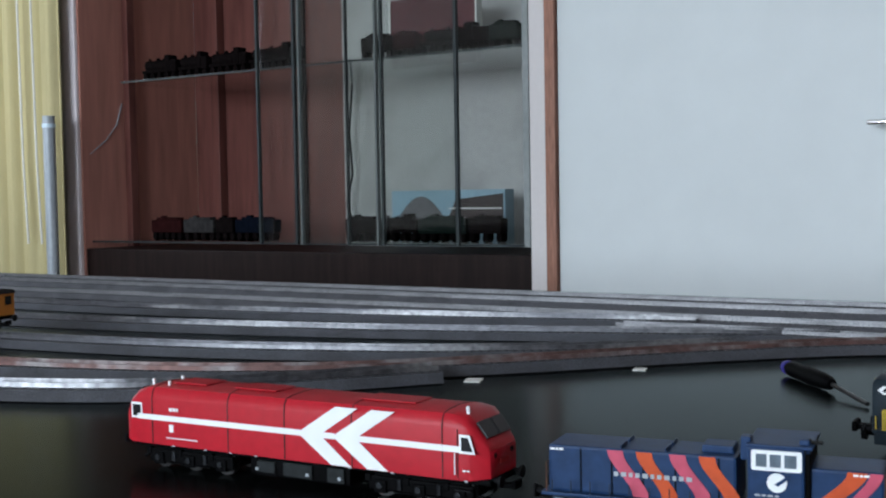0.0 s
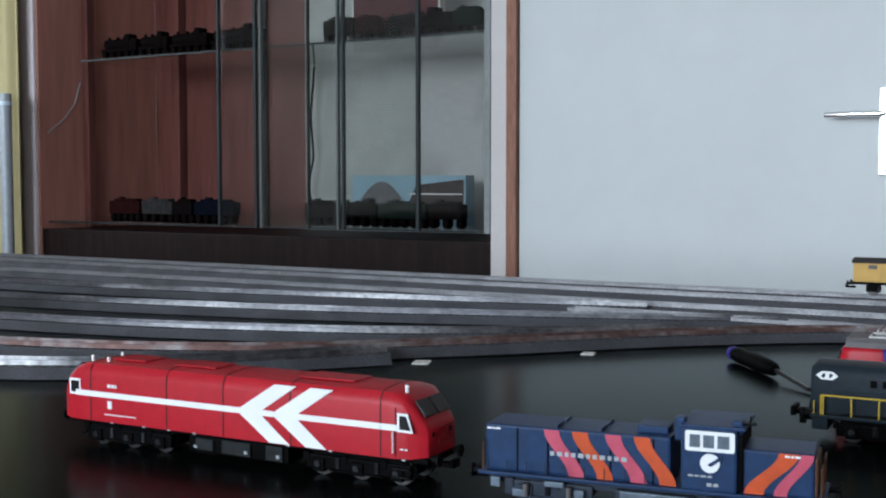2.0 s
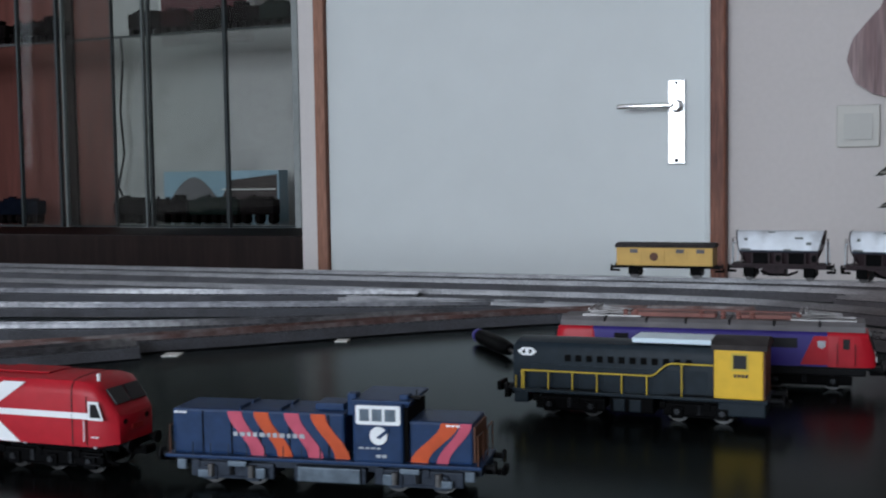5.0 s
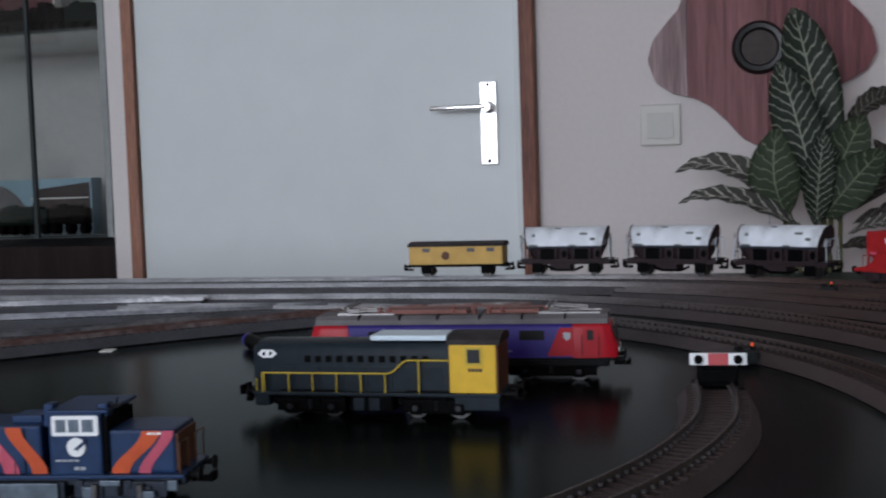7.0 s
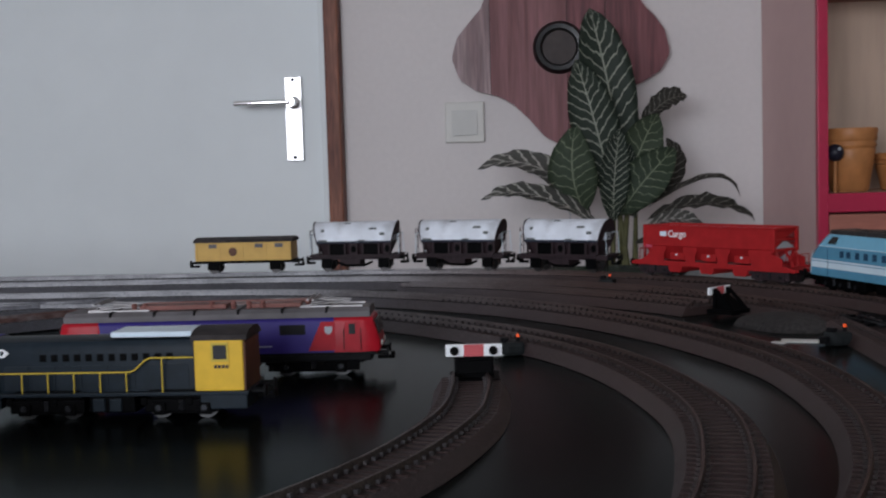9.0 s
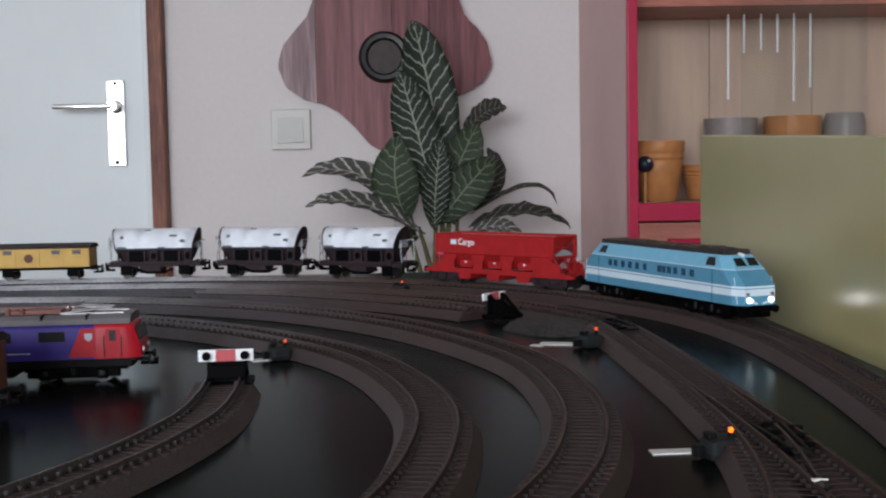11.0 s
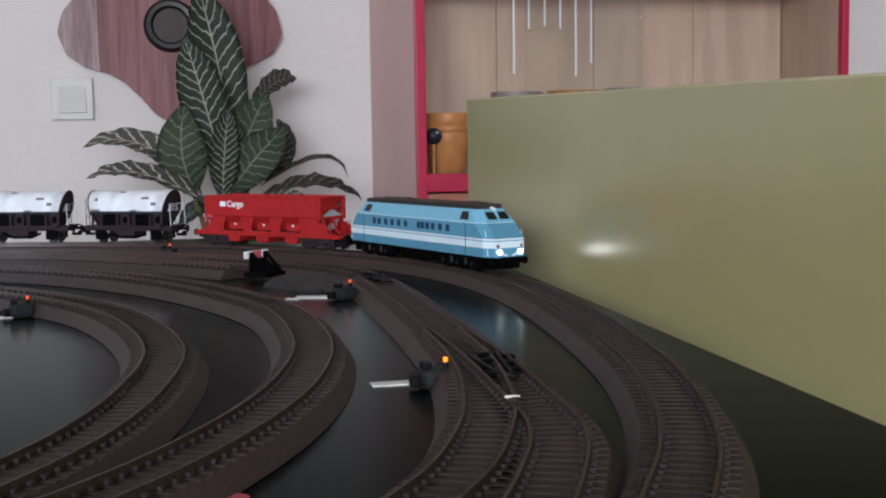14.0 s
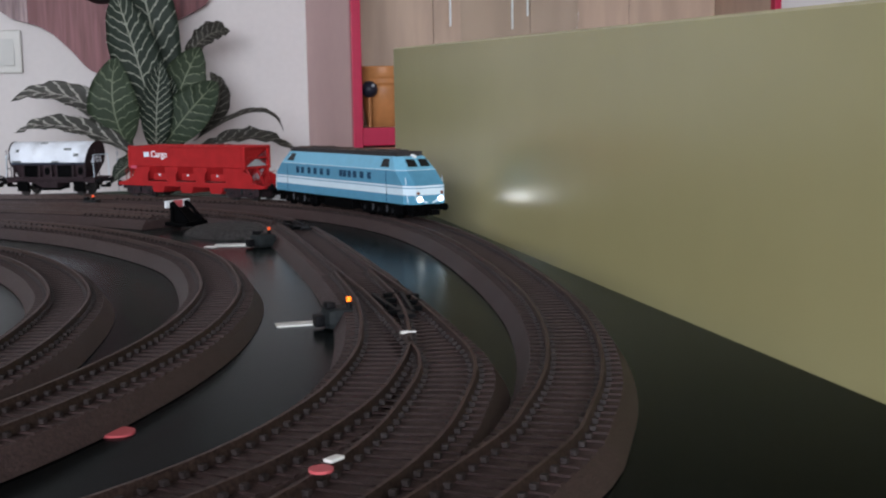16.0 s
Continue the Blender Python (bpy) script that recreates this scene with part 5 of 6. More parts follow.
    part("lid_foot", Shape().box(0, -0.0168, 0.0240, 0.083, 0.0012, 0.0016, 0.0004), "frame_blue", v, "slate strip at the lid's foot")
    for x in (-0.019, 0.019):
        part("discharge_door", Shape().box(x, -0.0150, 0.0182, 0.0165, 0.0030, 0.0085, 0.0008), "black", v)
    for x in (0.0, 0.0375):
        part("hand_wheel", Shape().lathe([(0.0016, 0.0), (0.0028, 0.0), (0.0028, 0.0008), (0.0016, 0.0008)], 16, pose(x, -0.0170, 0.0185, 90, 0, 0)), "black", v)
        part("gear_case", Shape().box(x, -0.0152, 0.0185, 0.0090, 0.0030, 0.0090, 0.0010), "maroon", v)
    part("brake_rigging", Shape().tube([(-0.020, -0.0120, 0.0080), (-0.010, -0.0120, 0.0050), (0.010, -0.0120, 0.0050), (0.020, -0.0120, 0.0080)], 0.0010), "black", v)
    part("label_plate", Shape().prism(rect(0.0345, 0.0385, 0.0165, 0.0215), side(0.0150), 0.0004), "pale_band", v)
    part("chute", Shape().box(-0.006, 0, 0.0075, 0.024, 0.022, 0.0060, 0.001), "maroon", v)
    return v


first = silver_hopper(on_track(0.4940, 0.030))
for k in (1, 2):
    copy_thing(first, on_track(0.4940 + 0.1135 * k, 0.030))


def yellow_wagon(m, label, group, paint="ochre"):
    v = thing("model_wagon", label, "model wagon", m, group)
    part("body", Shape().box(0, 0, 0.0220, 0.096, 0.0310, 0.0185, 0.0006), paint, v)
    part("roof", Shape().loft([[Vector((x, y, z)) for y, z in ((-0.0165, 0.0305), (0.0165, 0.0305), (0.0135, 0.0335), (0.0, 0.0352), (-0.0135, 0.0335))] for x in (-0.0495, 0.0495)]), "roof_black", v)
    part("frame", Shape().box(0, 0, 0.0115, 0.098, 0.0260, 0.0028, 0.0004), "black", v)
    part("emblem", Shape().rod((-0.010, -0.0154, 0.0215), (-0.010, -0.0159, 0.0215), 0.0042, 20), "brass", v)
    for x in (-0.034, 0.012, 0.032):
        part("vent", Shape().prism(rect(x, x + 0.008, 0.0252, 0.0290), side(0.0155), 0.0004), "roof_grey", v)
    for x in (-0.046, -0.023, 0.0, 0.023, 0.046):
        part("rib", Shape().box(x, -0.0157, 0.0215, 0.0012, 0.0008, 0.0170), paint, v)
    for sx in (-1, 1):
        w = Shape().rod((sx * 0.031, -0.0078, 0.0054), (sx * 0.031, 0.0078, 0.0054), 0.0012, 8)
        for y in (-1, 1):
            w.rod((sx * 0.031, y * 0.0074, 0.0054), (sx * 0.031, y * 0.0102, 0.0054), 0.0054, 20)
        part("wheelset", w, "wheel", v)
        part("axle_guard", Shape().box(sx * 0.031, -0.0125, 0.0070, 0.011, 0.002, 0.0065, 0.0006), "black", v)
        buffers(v, sx * 0.0515, 0.0108)
    return v


y1 = yellow_wagon(on_track(0.8400, 0.033) @ Matrix.Diagonal((1.06, 1.0, 1.08, 1)), "ochre yellow box model wagon with dark roof", "yellow wagons")
orange_wagon = yellow_wagon(pose(-0.880, -1.768, TZ + RT + 0.0003, 0, 0, 4) @ Matrix.Diagonal((1, 1, 1.15, 1)), "orange box model wagon with a dark end window", "yard wagons", "orange_body")
for y in (-0.008, 0.008):
    part("end_window", Shape().box(0.0482, y, 0.0250, 0.0008, 0.0070, 0.0070), "glass_dark", orange_wagon)

# ---- fittings on the table ----
def buffer_stop(m, label):
    v = thing("buffer_stop", label, "buffer stop", m, "buffer stops")
    part("beam", Shape().box(0, 0, 0.0185, 0.0285, 0.0022, 0.0062, 0.0006), "white", v)
    part("red_field", Shape().box(0, 0, 0.0185, 0.0100, 0.0030, 0.0060), "dot", v, "red field on the beam")
    for k in (-1, 1):
        part("pad", Shape().rod((k * 0.0098, -0.0010, 0.0185), (k * 0.0098, -0.0034, 0.0185), 0.0022, 14), "black", v)
        part("post", Shape().box(k * 0.0085, 0.0024, 0.0105, 0.0030, 0.0030, 0.0200, 0.0005).tube([(k * 0.0085, 0.0030, 0.0200), (k * 0.0085, 0.0220, 0.0040)], 0.0018, 6), "black", v)
    part("crosspiece", Shape().box(0, 0.0024, 0.0095, 0.0190, 0.0034, 0.0070, 0.0006), "black", v)
    part("brace", Shape().prism([(0.0030, 0.0020), (0.0215, 0.0020), (0.0215, 0.0042), (0.0030, 0.0155)], Matrix.Translation((-0.0080, 0, 0)) @ Matrix(((0, 0, 1, 0), (1, 0, 0, 0), (0, 1, 0, 0), (0, 0, 0, 1))), 0.0160), "black", v)
    part("base", Shape().box(0, 0.010, 0.0022, 0.0260, 0.0260, 0.0036, 0.0008), "black", v)
    return v


buffer_stop(pose(0.1885, -1.8050, TZ + 0.0040, 0, 0, 4), "white and red buffer stop on black feet")
buffer_stop(pose(0.3480, -1.5230, TZ + 0.0030, 0, 0, -132) @ Matrix.Diagonal((0.95, 0.8, 0.9, 1)), "white and red buffer stop on black feet beside gravel")
heap = Shape()
rings = []
for k in range(6):
    r = 0.033 * math.cos(k / 5 * 1.5)
    z = 0.0095 * math.sin(k / 5 * 1.5)
    rings.append([Vector((r * 1.15 * math.cos(a * 0.2618) * (1 + 0.08 * math.sin(3 * a)), r * 0.9 * math.sin(a * 0.2618) * (1 + 0.06 * math.cos(5 * a)), z)) for a in range(24)])
heap.loft(rings)
tagged(part("ballast_mound", heap, "gravel", smooth=True, at=pose(0.386, -1.580, TZ, 0, 0, -50)), "low mound of grey ballast on the table", "ballast mound")


def lantern(x, y, lit, turn, base_z=0.0):
    v = thing("point_lantern", "small dark point motor with a glowing lamp", "point lantern", pose(x, y, TZ + base_z, 0, 0, turn), "point lanterns")
    part("motor_box", Shape().box(0.0, 0.002, 0.0045, 0.0140, 0.0130, 0.0088, 0.0030), "motor_grey", v, "dusty dark grey motor cover")
    part("switch_arm", Shape().box(-0.0045, 0.002, 0.0098, 0.0040, 0.0060, 0.0030, 0.0010).box(-0.0085, 0.004, 0.0035, 0.004, 0.006, 0.005, 0.001), "dark", v)
    part("post", Shape().rod((0.003, -0.001, 0.0080), (0.003, -0.001, 0.0112), 0.0012, 8), "dark", v)
    part("lamp", Shape().box(0.003, -0.001, 0.0122, 0.0017, 0.0017, 0.0021, 0.0005), lit, v, "glowing lamp")


lantern(0.2030, -1.6870, "signal_red", 20)
lantern(0.4068, -1.9565, "amber", 10)
lantern(0.2740, -1.3350, "signal_red", -20, 0.002)
lantern(0.4010, -1.6640, "signal_red", 30)


def turnout_gear(x, y, turn, label):
    v = thing("turnout_gear", label, "point blades", pose(x, y, TZ + 0.0092, 0, 0, turn))
    part("blade", Shape().box(-0.004, 0, 0.0008, 0.0016, 0.046, 0.0022, 0.0004, Matrix.Rotation(radians(5), 4, "Z")), "dark", v)
    part("blade", Shape().box(0.005, 0, 0.0008, 0.0016, 0.046, 0.0022, 0.0004, Matrix.Rotation(radians(-4), 4, "Z")), "dark", v)
    for k in range(7):
        part("chair", Shape().box((k % 2) * 0.010 - 0.005 + 0.001 * k, -0.021 + k * 0.007, 0.0008, 0.0055, 0.0030, 0.0020, 0.0004), "black", v)
    part("frog", Shape().prism([(-0.0035, -0.030), (0.0035, -0.030), (0.0006, -0.008), (-0.0006, -0.008)], Matrix.Identity(4), 0.0014), "dark", v)


turnout_gear(0.4285, -1.960, -2, "dark point blades and chairs in the track")
turnout_gear(0.4250, -1.625, 10, "dark point blades and chairs in the track")
scrap = thing("wire_scrap", "scrap of pale bent wire lying on the track", "wire scrap", pose(0.4190, -2.0300, TZ + 0.0110, 0, 0, 15))
part("wire", Shape().tube([(-0.002, 0, 0.0004), (0.0, 0.0010, 0.0007), (0.0035, 0.0003, 0.0004)], 0.00035).box(-0.001, 0.0008, 0.0006, 0.0024, 0.0015, 0.0009, 0.0003), "paper", scrap)


def slip(x, y, sx, sy, turn, mat, label, category, name, z=0.0):
    s = Shape().box(0, 0, 0.0004, sx, sy, 0.0008, 0.0002)
    tagged(part(name, s, mat, at=pose(x, y, TZ + z, 0, 0, turn)), label, category, "paper slips" if mat == "paper" else "")


slip(0.3920, -1.9425, 0.0220, 0.0075, 2, "paper", "narrow white paper strip on the table", "paper strip", "paper_strip")
slip(0.3830, -1.6470, 0.0270, 0.0110, -12, "paper", "narrow white paper strip on the table", "paper strip", "paper_strip")
slip(0.1930, -1.6850, 0.0170, 0.0080, 25, "paper", "narrow white paper strip on the table", "paper strip", "paper_strip")
slip(-0.3325, -1.7530, 0.0115, 0.0160, 20, "paper", "small square of white paper on the table", "paper slip", "paper_slip")
slip(-0.2480, -1.6560, 0.0095, 0.0130, 15, "paper", "small square of white paper on the table", "paper slip", "paper_slip")
for x, y, z, r in ((0.3225, -2.0905, 0.0, 0.0048), (0.3690, -2.1740, RT, 0.0028)):
    s = Shape().rod((0, 0, 0.0001), (0, 0, 0.0008), r, 24)
    tagged(part("sticker", s, "dot", at=pose(x, y, TZ + z)), "small round red sticker on the table", "sticker", "round stickers")
slip(0.3725, -2.1700, 0.0045, 0.0025, 40, "paper", "tiny torn scrap of white paper", "paper scrap", "paper_scrap", RT + 0.001)

slip(0.3670, -1.6520, 0.0085, 0.0050, -35, "paper", "tiny torn scrap of white paper", "paper scrap", "paper_scrap")

tool = thing("screwdriver", "black-handled screwdriver with a violet cap lying on the table", "screwdriver", pose(-0.1470, -1.6350, TZ + 0.0060, 0, 0, -52.5))
part("handle", Shape().lathe([(0.0040, 0.0), (0.0052, 0.004), (0.0056, 0.012), (0.0051, 0.022), (0.0058, 0.034), (0.0055, 0.055), (0.0045, 0.066), (0.0030, 0.070)], 18, pose(0.006, 0, 0, 0, 90, 0)), "black", tool, "ribbed black handle", smooth=True)
part("cap", Shape().lathe([(0.0025, -0.001), (0.0042, 0.000), (0.0050, 0.003), (0.0050, 0.006)], 18, pose(0, 0, 0, 0, 90, 0)), "handle_blue", tool, "violet end cap", smooth=True)
part("shaft", Shape().rod((0.074, 0, 0), (0.125, 0, -0.004), 0.0014, 10), "wheel", tool)

# ---- plant behind the table ----
def leaf_material(name, dark_a, dark_b, pale, count, thick, amount):
    """Blade colour with slanting side veins and a midrib, uneven in strength, and a puckered relief between the veins."""
    m = bpy.data.materials.new(name)
    m.use_nodes = True
    nt = m.node_tree
    bs = nt.nodes["Principled BSDF"]
    bs.inputs["Roughness"].default_value, bs.inputs["Specular IOR Level"].default_value = 0.48, 0.3

    def calc(op, a, b=None):
        n = nt.nodes.new("ShaderNodeMath")
        n.operation = op
        for k, val in enumerate((a, b)):
            if isinstance(val, (int, float)):
                n.inputs[k].default_value = val
            elif val is not None:
                nt.links.new(val, n.inputs[k])
        return n.outputs[0]

    def noise(scale):
        n = nt.nodes.new("ShaderNodeTexNoise")
        n.inputs["Scale"].default_value, n.inputs["Detail"].default_value = scale, 3
        nt.links.new(uv.outputs[0], n.inputs["Vector"])
        return n.outputs[0]

    uv, sp = nt.nodes.new("ShaderNodeUVMap"), nt.nodes.new("ShaderNodeSeparateXYZ")
    nt.links.new(uv.outputs[0], sp.inputs[0])
    across = calc("ABSOLUTE", calc("SUBTRACT", sp.outputs[0], 0.5))
    run = calc("ADD", calc("SUBTRACT", calc("MULTIPLY", sp.outputs[1], count), calc("MULTIPLY", across, count * 0.26)), calc("MULTIPLY", noise(7.0), 1.0))
    tri = calc("ABSOLUTE", calc("SUBTRACT", calc("FRACT", run), 0.5))
    veins = calc("LESS_THAN", tri, calc("SUBTRACT", calc("MULTIPLY", noise(22.0), thick * 2), calc("MULTIPLY", across, thick * 0.9)))
    mid = calc("LESS_THAN", across, 0.018)
    oi = nt.nodes.new("ShaderNodeObjectInfo")
    dark = nt.nodes.new("ShaderNodeMix")
    dark.data_type = "RGBA"
    dark.inputs[6].default_value, dark.inputs[7].default_value = (*dark_a, 1), (*dark_b, 1)
    nt.links.new(calc("MULTIPLY", calc("ADD", oi.outputs["Random"], noise(5.0)), 0.5), dark.inputs[0])
    lc = nt.nodes.new("ShaderNodeMix")
    lc.data_type = "RGBA"
    nt.links.new(dark.outputs[2], lc.inputs[6])
    lc.inputs[7].default_value = (*pale, 1)
    nt.links.new(calc("MULTIPLY", calc("MAXIMUM", veins, mid), calc("MULTIPLY", calc("ADD", noise(3.0), 0.35), amount)), lc.inputs[0])
    nt.links.new(lc.outputs[2], bs.inputs["Base Color"])
    lb = nt.nodes.new("ShaderNodeBump")
    lb.inputs["Strength"].default_value, lb.inputs["Distance"].default_value = 0.6, 0.003
    nt.links.new(calc("ADD", tri, calc("MULTIPLY", noise(30.0), 0.5)), lb.inputs["Height"])
    nt.links.new(lb.outputs[0], bs.inputs["Normal"])
    return m


M["leaf_dark"] = leaf_material("zebra_leaf", (0.016, 0.030, 0.022), (0.042, 0.060, 0.044), (0.44, 0.47, 0.38), 14.0, 0.100, 1.15)
M["leaf_light"] = leaf_material("young_leaf", (0.040, 0.066, 0.040), (0.085, 0.115, 0.070), (0.32, 0.37, 0.25), 9.5, 0.07, 0.9)
M["leaf_pale"] = leaf_material("pale_zebra_leaf", (0.085, 0.088, 0.078), (0.160, 0.155, 0.142), (0.62, 0.61, 0.56), 9.0, 0.13, 1.3)
M["leaf_dry"] = leaf_material("drying_leaf", (0.036, 0.034, 0.028), (0.085, 0.074, 0.064), (0.30, 0.29, 0.25), 10.0, 0.09, 0.9)

PY = -0.18
plant = thing("potted_plant", "potted zebra plant with dark pale-veined leaves", "plant", pose(0.34, PY, 0))


def leaf(base, mid_p, tip, width, face, cup=0.25, wave=0.0, name="leaf", broad=0.45, blunt=0.75, mat="leaf_dark"):
    """A blade along a bent midrib; face: the way its upper side looks; broad: where it is widest; blunt: lower for a rounder tip."""
    a, c, b = (Vector((p[0] - 0.34, p[1] - PY, TZ + p[2])) for p in (base, mid_p, tip))
    f = Vector(face).normalized()
    bm = bmesh.new()
    lay_uv = bm.loops.layers.uv.new("UVMap")
    rows, cols, grid = 20, 8, []
    for i in range(rows + 1):
        t = i / rows
        p = (1 - t) ** 2 * a + 2 * t * (1 - t) * c + t * t * b
        d = (2 * (1 - t) * (c - a) + 2 * t * (b - c)).normalized()
        s = d.cross(f).normalized()
        n = s.cross(d).normalized()
        prof = (t / broad) if t < broad else (1 - t) / (1 - broad)
        w = width * (math.sin(min(1.0, max(0.0, prof)) * math.pi / 2) ** blunt) * (1 + 4 * wave * math.sin(t * 40))
        line = []
        for j in range(cols + 1):
            u = j / cols - 0.5
            ripple = wave * (math.sin(t * 31 + 5 * width * 90) + 0.6 * math.sin(t * 53 + j)) * (abs(u) * 2) ** 1.5
            line.append((bm.verts.new(p + s * (u * w) + n * (cup * w * (abs(u) * 1.4) ** 1.5 + ripple)), (u + 0.5, t)))
        grid.append(line)
    for i in range(rows):
        for j in range(cols):
            q = (grid[i][j], grid[i][j + 1], grid[i + 1][j + 1], grid[i + 1][j])
            face_made = bm.faces.new([v for v, _ in q])
            for loop, (_, xy) in zip(face_made.loops, q):
                loop[lay_uv].uv = xy
    bmesh.ops.solidify(bm, geom=bm.faces[:], thickness=0.0008)
    me = bpy.data.meshes.new(name)
    bm.to_mesh(me)
    bm.free()
    for poly in me.polygons:
        poly.use_smooth = True
    me.materials.append(M[mat])
    ob = new(name, me)
    ob.parent = plant


leaf((0.356, PY + 0.010, 0.060), (0.336, PY - 0.02, 0.250), (0.296, PY + 0.020, 0.408), 0.098, (0.05, -1, 0.25), 0.20, 0.0030, broad=0.58, blunt=0.62)
leaf((0.338, PY - 0.020, 0.030), (0.300, PY - 0.05, 0.2050), (0.268, PY - 0.015, 0.309), 0.088, (-0.20, -1, 0.3), 0.22, 0.0030, broad=0.50)
leaf((0.281, PY - 0.030, 0.022), (0.2415, PY - 0.07, 0.0915), (0.266, PY - 0.035, 0.188), 0.092, (-0.15, -1, 0.2), 0.14, 0.0018, broad=0.45, mat="leaf_light")
leaf((0.340, PY - 0.040, 0.018), (0.384, PY - 0.09, 0.0865), (0.446, PY - 0.04, 0.140), 0.080, (0.1, -1, 0.35), 0.16, 0.0018, broad=0.50, mat="leaf_light")
leaf((0.352, PY - 0.010, 0.055), (0.376, PY - 0.05, 0.135), (0.418, PY - 0.010, 0.206), 0.084, (0.2, -1, 0.3), 0.20, 0.0025, mat="leaf_light")
leaf((0.330, PY - 0.050, 0.005), (0.330, PY - 0.08, 0.098), (0.346, PY - 0.050, 0.180), 0.056, (0.0, -1, 0.2), 0.25, 0.0025)
leaf((0.372, PY - 0.030, 0.012), (0.352, PY - 0.06, 0.075), (0.362, PY - 0.040, 0.150), 0.050, (0.15, -1, 0.2), 0.25, 0.0025)
leaf((0.410, PY + 0.030, 0.040), (0.475, PY + 0.0, 0.109), (0.435, PY + 0.02, 0.160), 0.044, (0.4, -1, 0.1), 0.2, 0.0025, mat="leaf_dry")
leaf((0.385, PY + 0.030, 0.178), (0.4355, PY + 0.01, 0.247), (0.474, PY + 0.02, 0.234), 0.046, (-0.1, -1, 0.7), 0.3, 0.0035, broad=0.6, mat="leaf_dry")
leaf((0.290, PY - 0.010, 0.020), (0.1935, PY - 0.06, 0.1600), (0.080, PY - 0.03, 0.110), 0.056, (-0.2, -0.8, 0.8), 0.30, 0.0025, broad=0.42, mat="leaf_pale")
leaf((0.311, PY - 0.030, -0.004), (0.170, PY - 0.10, 0.098), (0.087, PY - 0.05, 0.052), 0.045, (-0.1, -0.8, 0.9), 0.35, 0.0025, broad=0.38, mat="leaf_pale")
leaf((0.400, PY + 0.010, 0.030), (0.5415, PY - 0.02, 0.1275), (0.568, PY, 0.046), 0.016, (0.2, -0.6, 0.9), 0.6, 0.001, broad=0.4, mat="leaf_dry")
leaf((0.395, PY - 0.010, 0.008), (0.5095, PY - 0.05, 0.066), (0.592, PY - 0.02, 0.003), 0.038, (0.1, -0.7, 0.9), 0.4, 0.003, broad=0.45, mat="leaf_dry")
leaf((0.385, PY - 0.030, -0.010), (0.4715, PY - 0.08, 0.043), (0.498, PY - 0.05, -0.040), 0.034, (0.2, -0.8, 0.7), 0.35, 0.002, mat="leaf_pale")
leaf((0.372, PY - 0.020, -0.036), (0.4355, PY - 0.05, -0.0035), (0.483, PY - 0.03, -0.089), 0.032, (0.2, -0.8, 0.6), 0.3, 0.002, mat="leaf_dry")
leaf((0.300, PY + 0.020, -0.010), (0.275, PY - 0.01, 0.0), (0.245, PY + 0.01, -0.045), 0.036, (-0.2, -1, 0.5), 0.3, 0.002)
for x0, x1, z1 in ((0.303, 0.275, 0.02), (0.33, 0.335, 0.06), (0.345, 0.345, 0.08), (0.358, 0.345, 0.03), (0.372, 0.375, 0.03), (0.35, 0.372, 0.17), (0.325, 0.30, 0.01)):
    part("stem", Shape().rod((x0 - 0.34, 0.01, 0.33), (x0 - 0.34, 0.004, TZ - 0.08), 0.0065, 8, 0.0058).rod((x0 - 0.34, 0.004, TZ - 0.08), (x1 - 0.34, 0.0, TZ + z1), 0.0058, 8, 0.0035), "stem", plant)
part("pot", Shape().lathe([(0.09, 0.0), (0.115, 0.02), (0.14, 0.30), (0.145, 0.36), (0.13, 0.36), (0.12, 0.33)], 28), "terracotta", plant, smooth=True)

chain = thing("hanging_chain", "thin grey chain hanging below the wall plaque", "chain", pose(0.253, -0.035, TZ))
for k in range(46):
    z = 0.172 - k * 0.0062
    part("link", Shape().box(0, 0, z, 0.0034 if k % 2 else 0.0012, 0.0012 if k % 2 else 0.0034, 0.0072, 0.0005), "tube", chain)

# ---- crimson cabinet with pots ----
cab2 = thing("crimson_cabinet", "open crimson and beige wall cabinet with a drawer", "cabinet", pose(0, 0, 0))
part("side_panel", Shape().prism([(0.640, -0.004), (0.665, -0.004), (0.706, -0.258), (0.690, -0.258)], Matrix.Identity(4), 2.05), "niche", cab2, "pinkish side panel")
part("stile", Shape().box(0.698, -0.267, 1.025, 0.019, 0.018, 2.05, 0.002), "crimson", cab2)
part("stile", Shape().box(1.562, -0.267, 1.025, 0.015, 0.018, 2.05, 0.002), "crimson", cab2)
part("side_panel", Shape().box(1.562, -0.132, 1.025, 0.015, 0.25, 2.05), "beige", cab2)
for x0, x1 in ((0.700, 0.9055), (0.9065, 1.119), (1.120, 1.346), (1.347, 1.552)):
    part("back_board", Shape().box((x0 + x1) / 2, -0.014, 1.025, x1 - x0, 0.012, 2.04, 0.0015), "beige", cab2)
part("shelf", Shape().box(1.130, -0.138, TZ + 0.0465, 0.846, 0.236, 0.007, 0.001), "beige", cab2)
part("shelf_front", Shape().box(1.130, -0.264, TZ + 0.0330, 0.846, 0.012, 0.034, 0.002), "crimson", cab2, "crimson shelf edge")
part("drawer", Shape().box(1.130, -0.262, TZ - 0.060, 0.842, 0.016, 0.145, 0.003), "salmon", cab2, "salmon wooden drawer front")
part("drawer_handle", Shape().tube([(0.765, -0.272, TZ - 0.022), (0.768, -0.287, TZ - 0.022), (0.890, -0.287, TZ - 0.022), (0.893, -0.272, TZ - 0.022)], 0.0055, 10), "crimson", cab2)
part("plinth", Shape().box(1.130, -0.255, 0.30, 0.842, 0.010, 0.60), "salmon", cab2)
part("top_board", Shape().box(1.125, -0.135, 2.06, 0.90, 0.27, 0.02), "crimson", cab2)
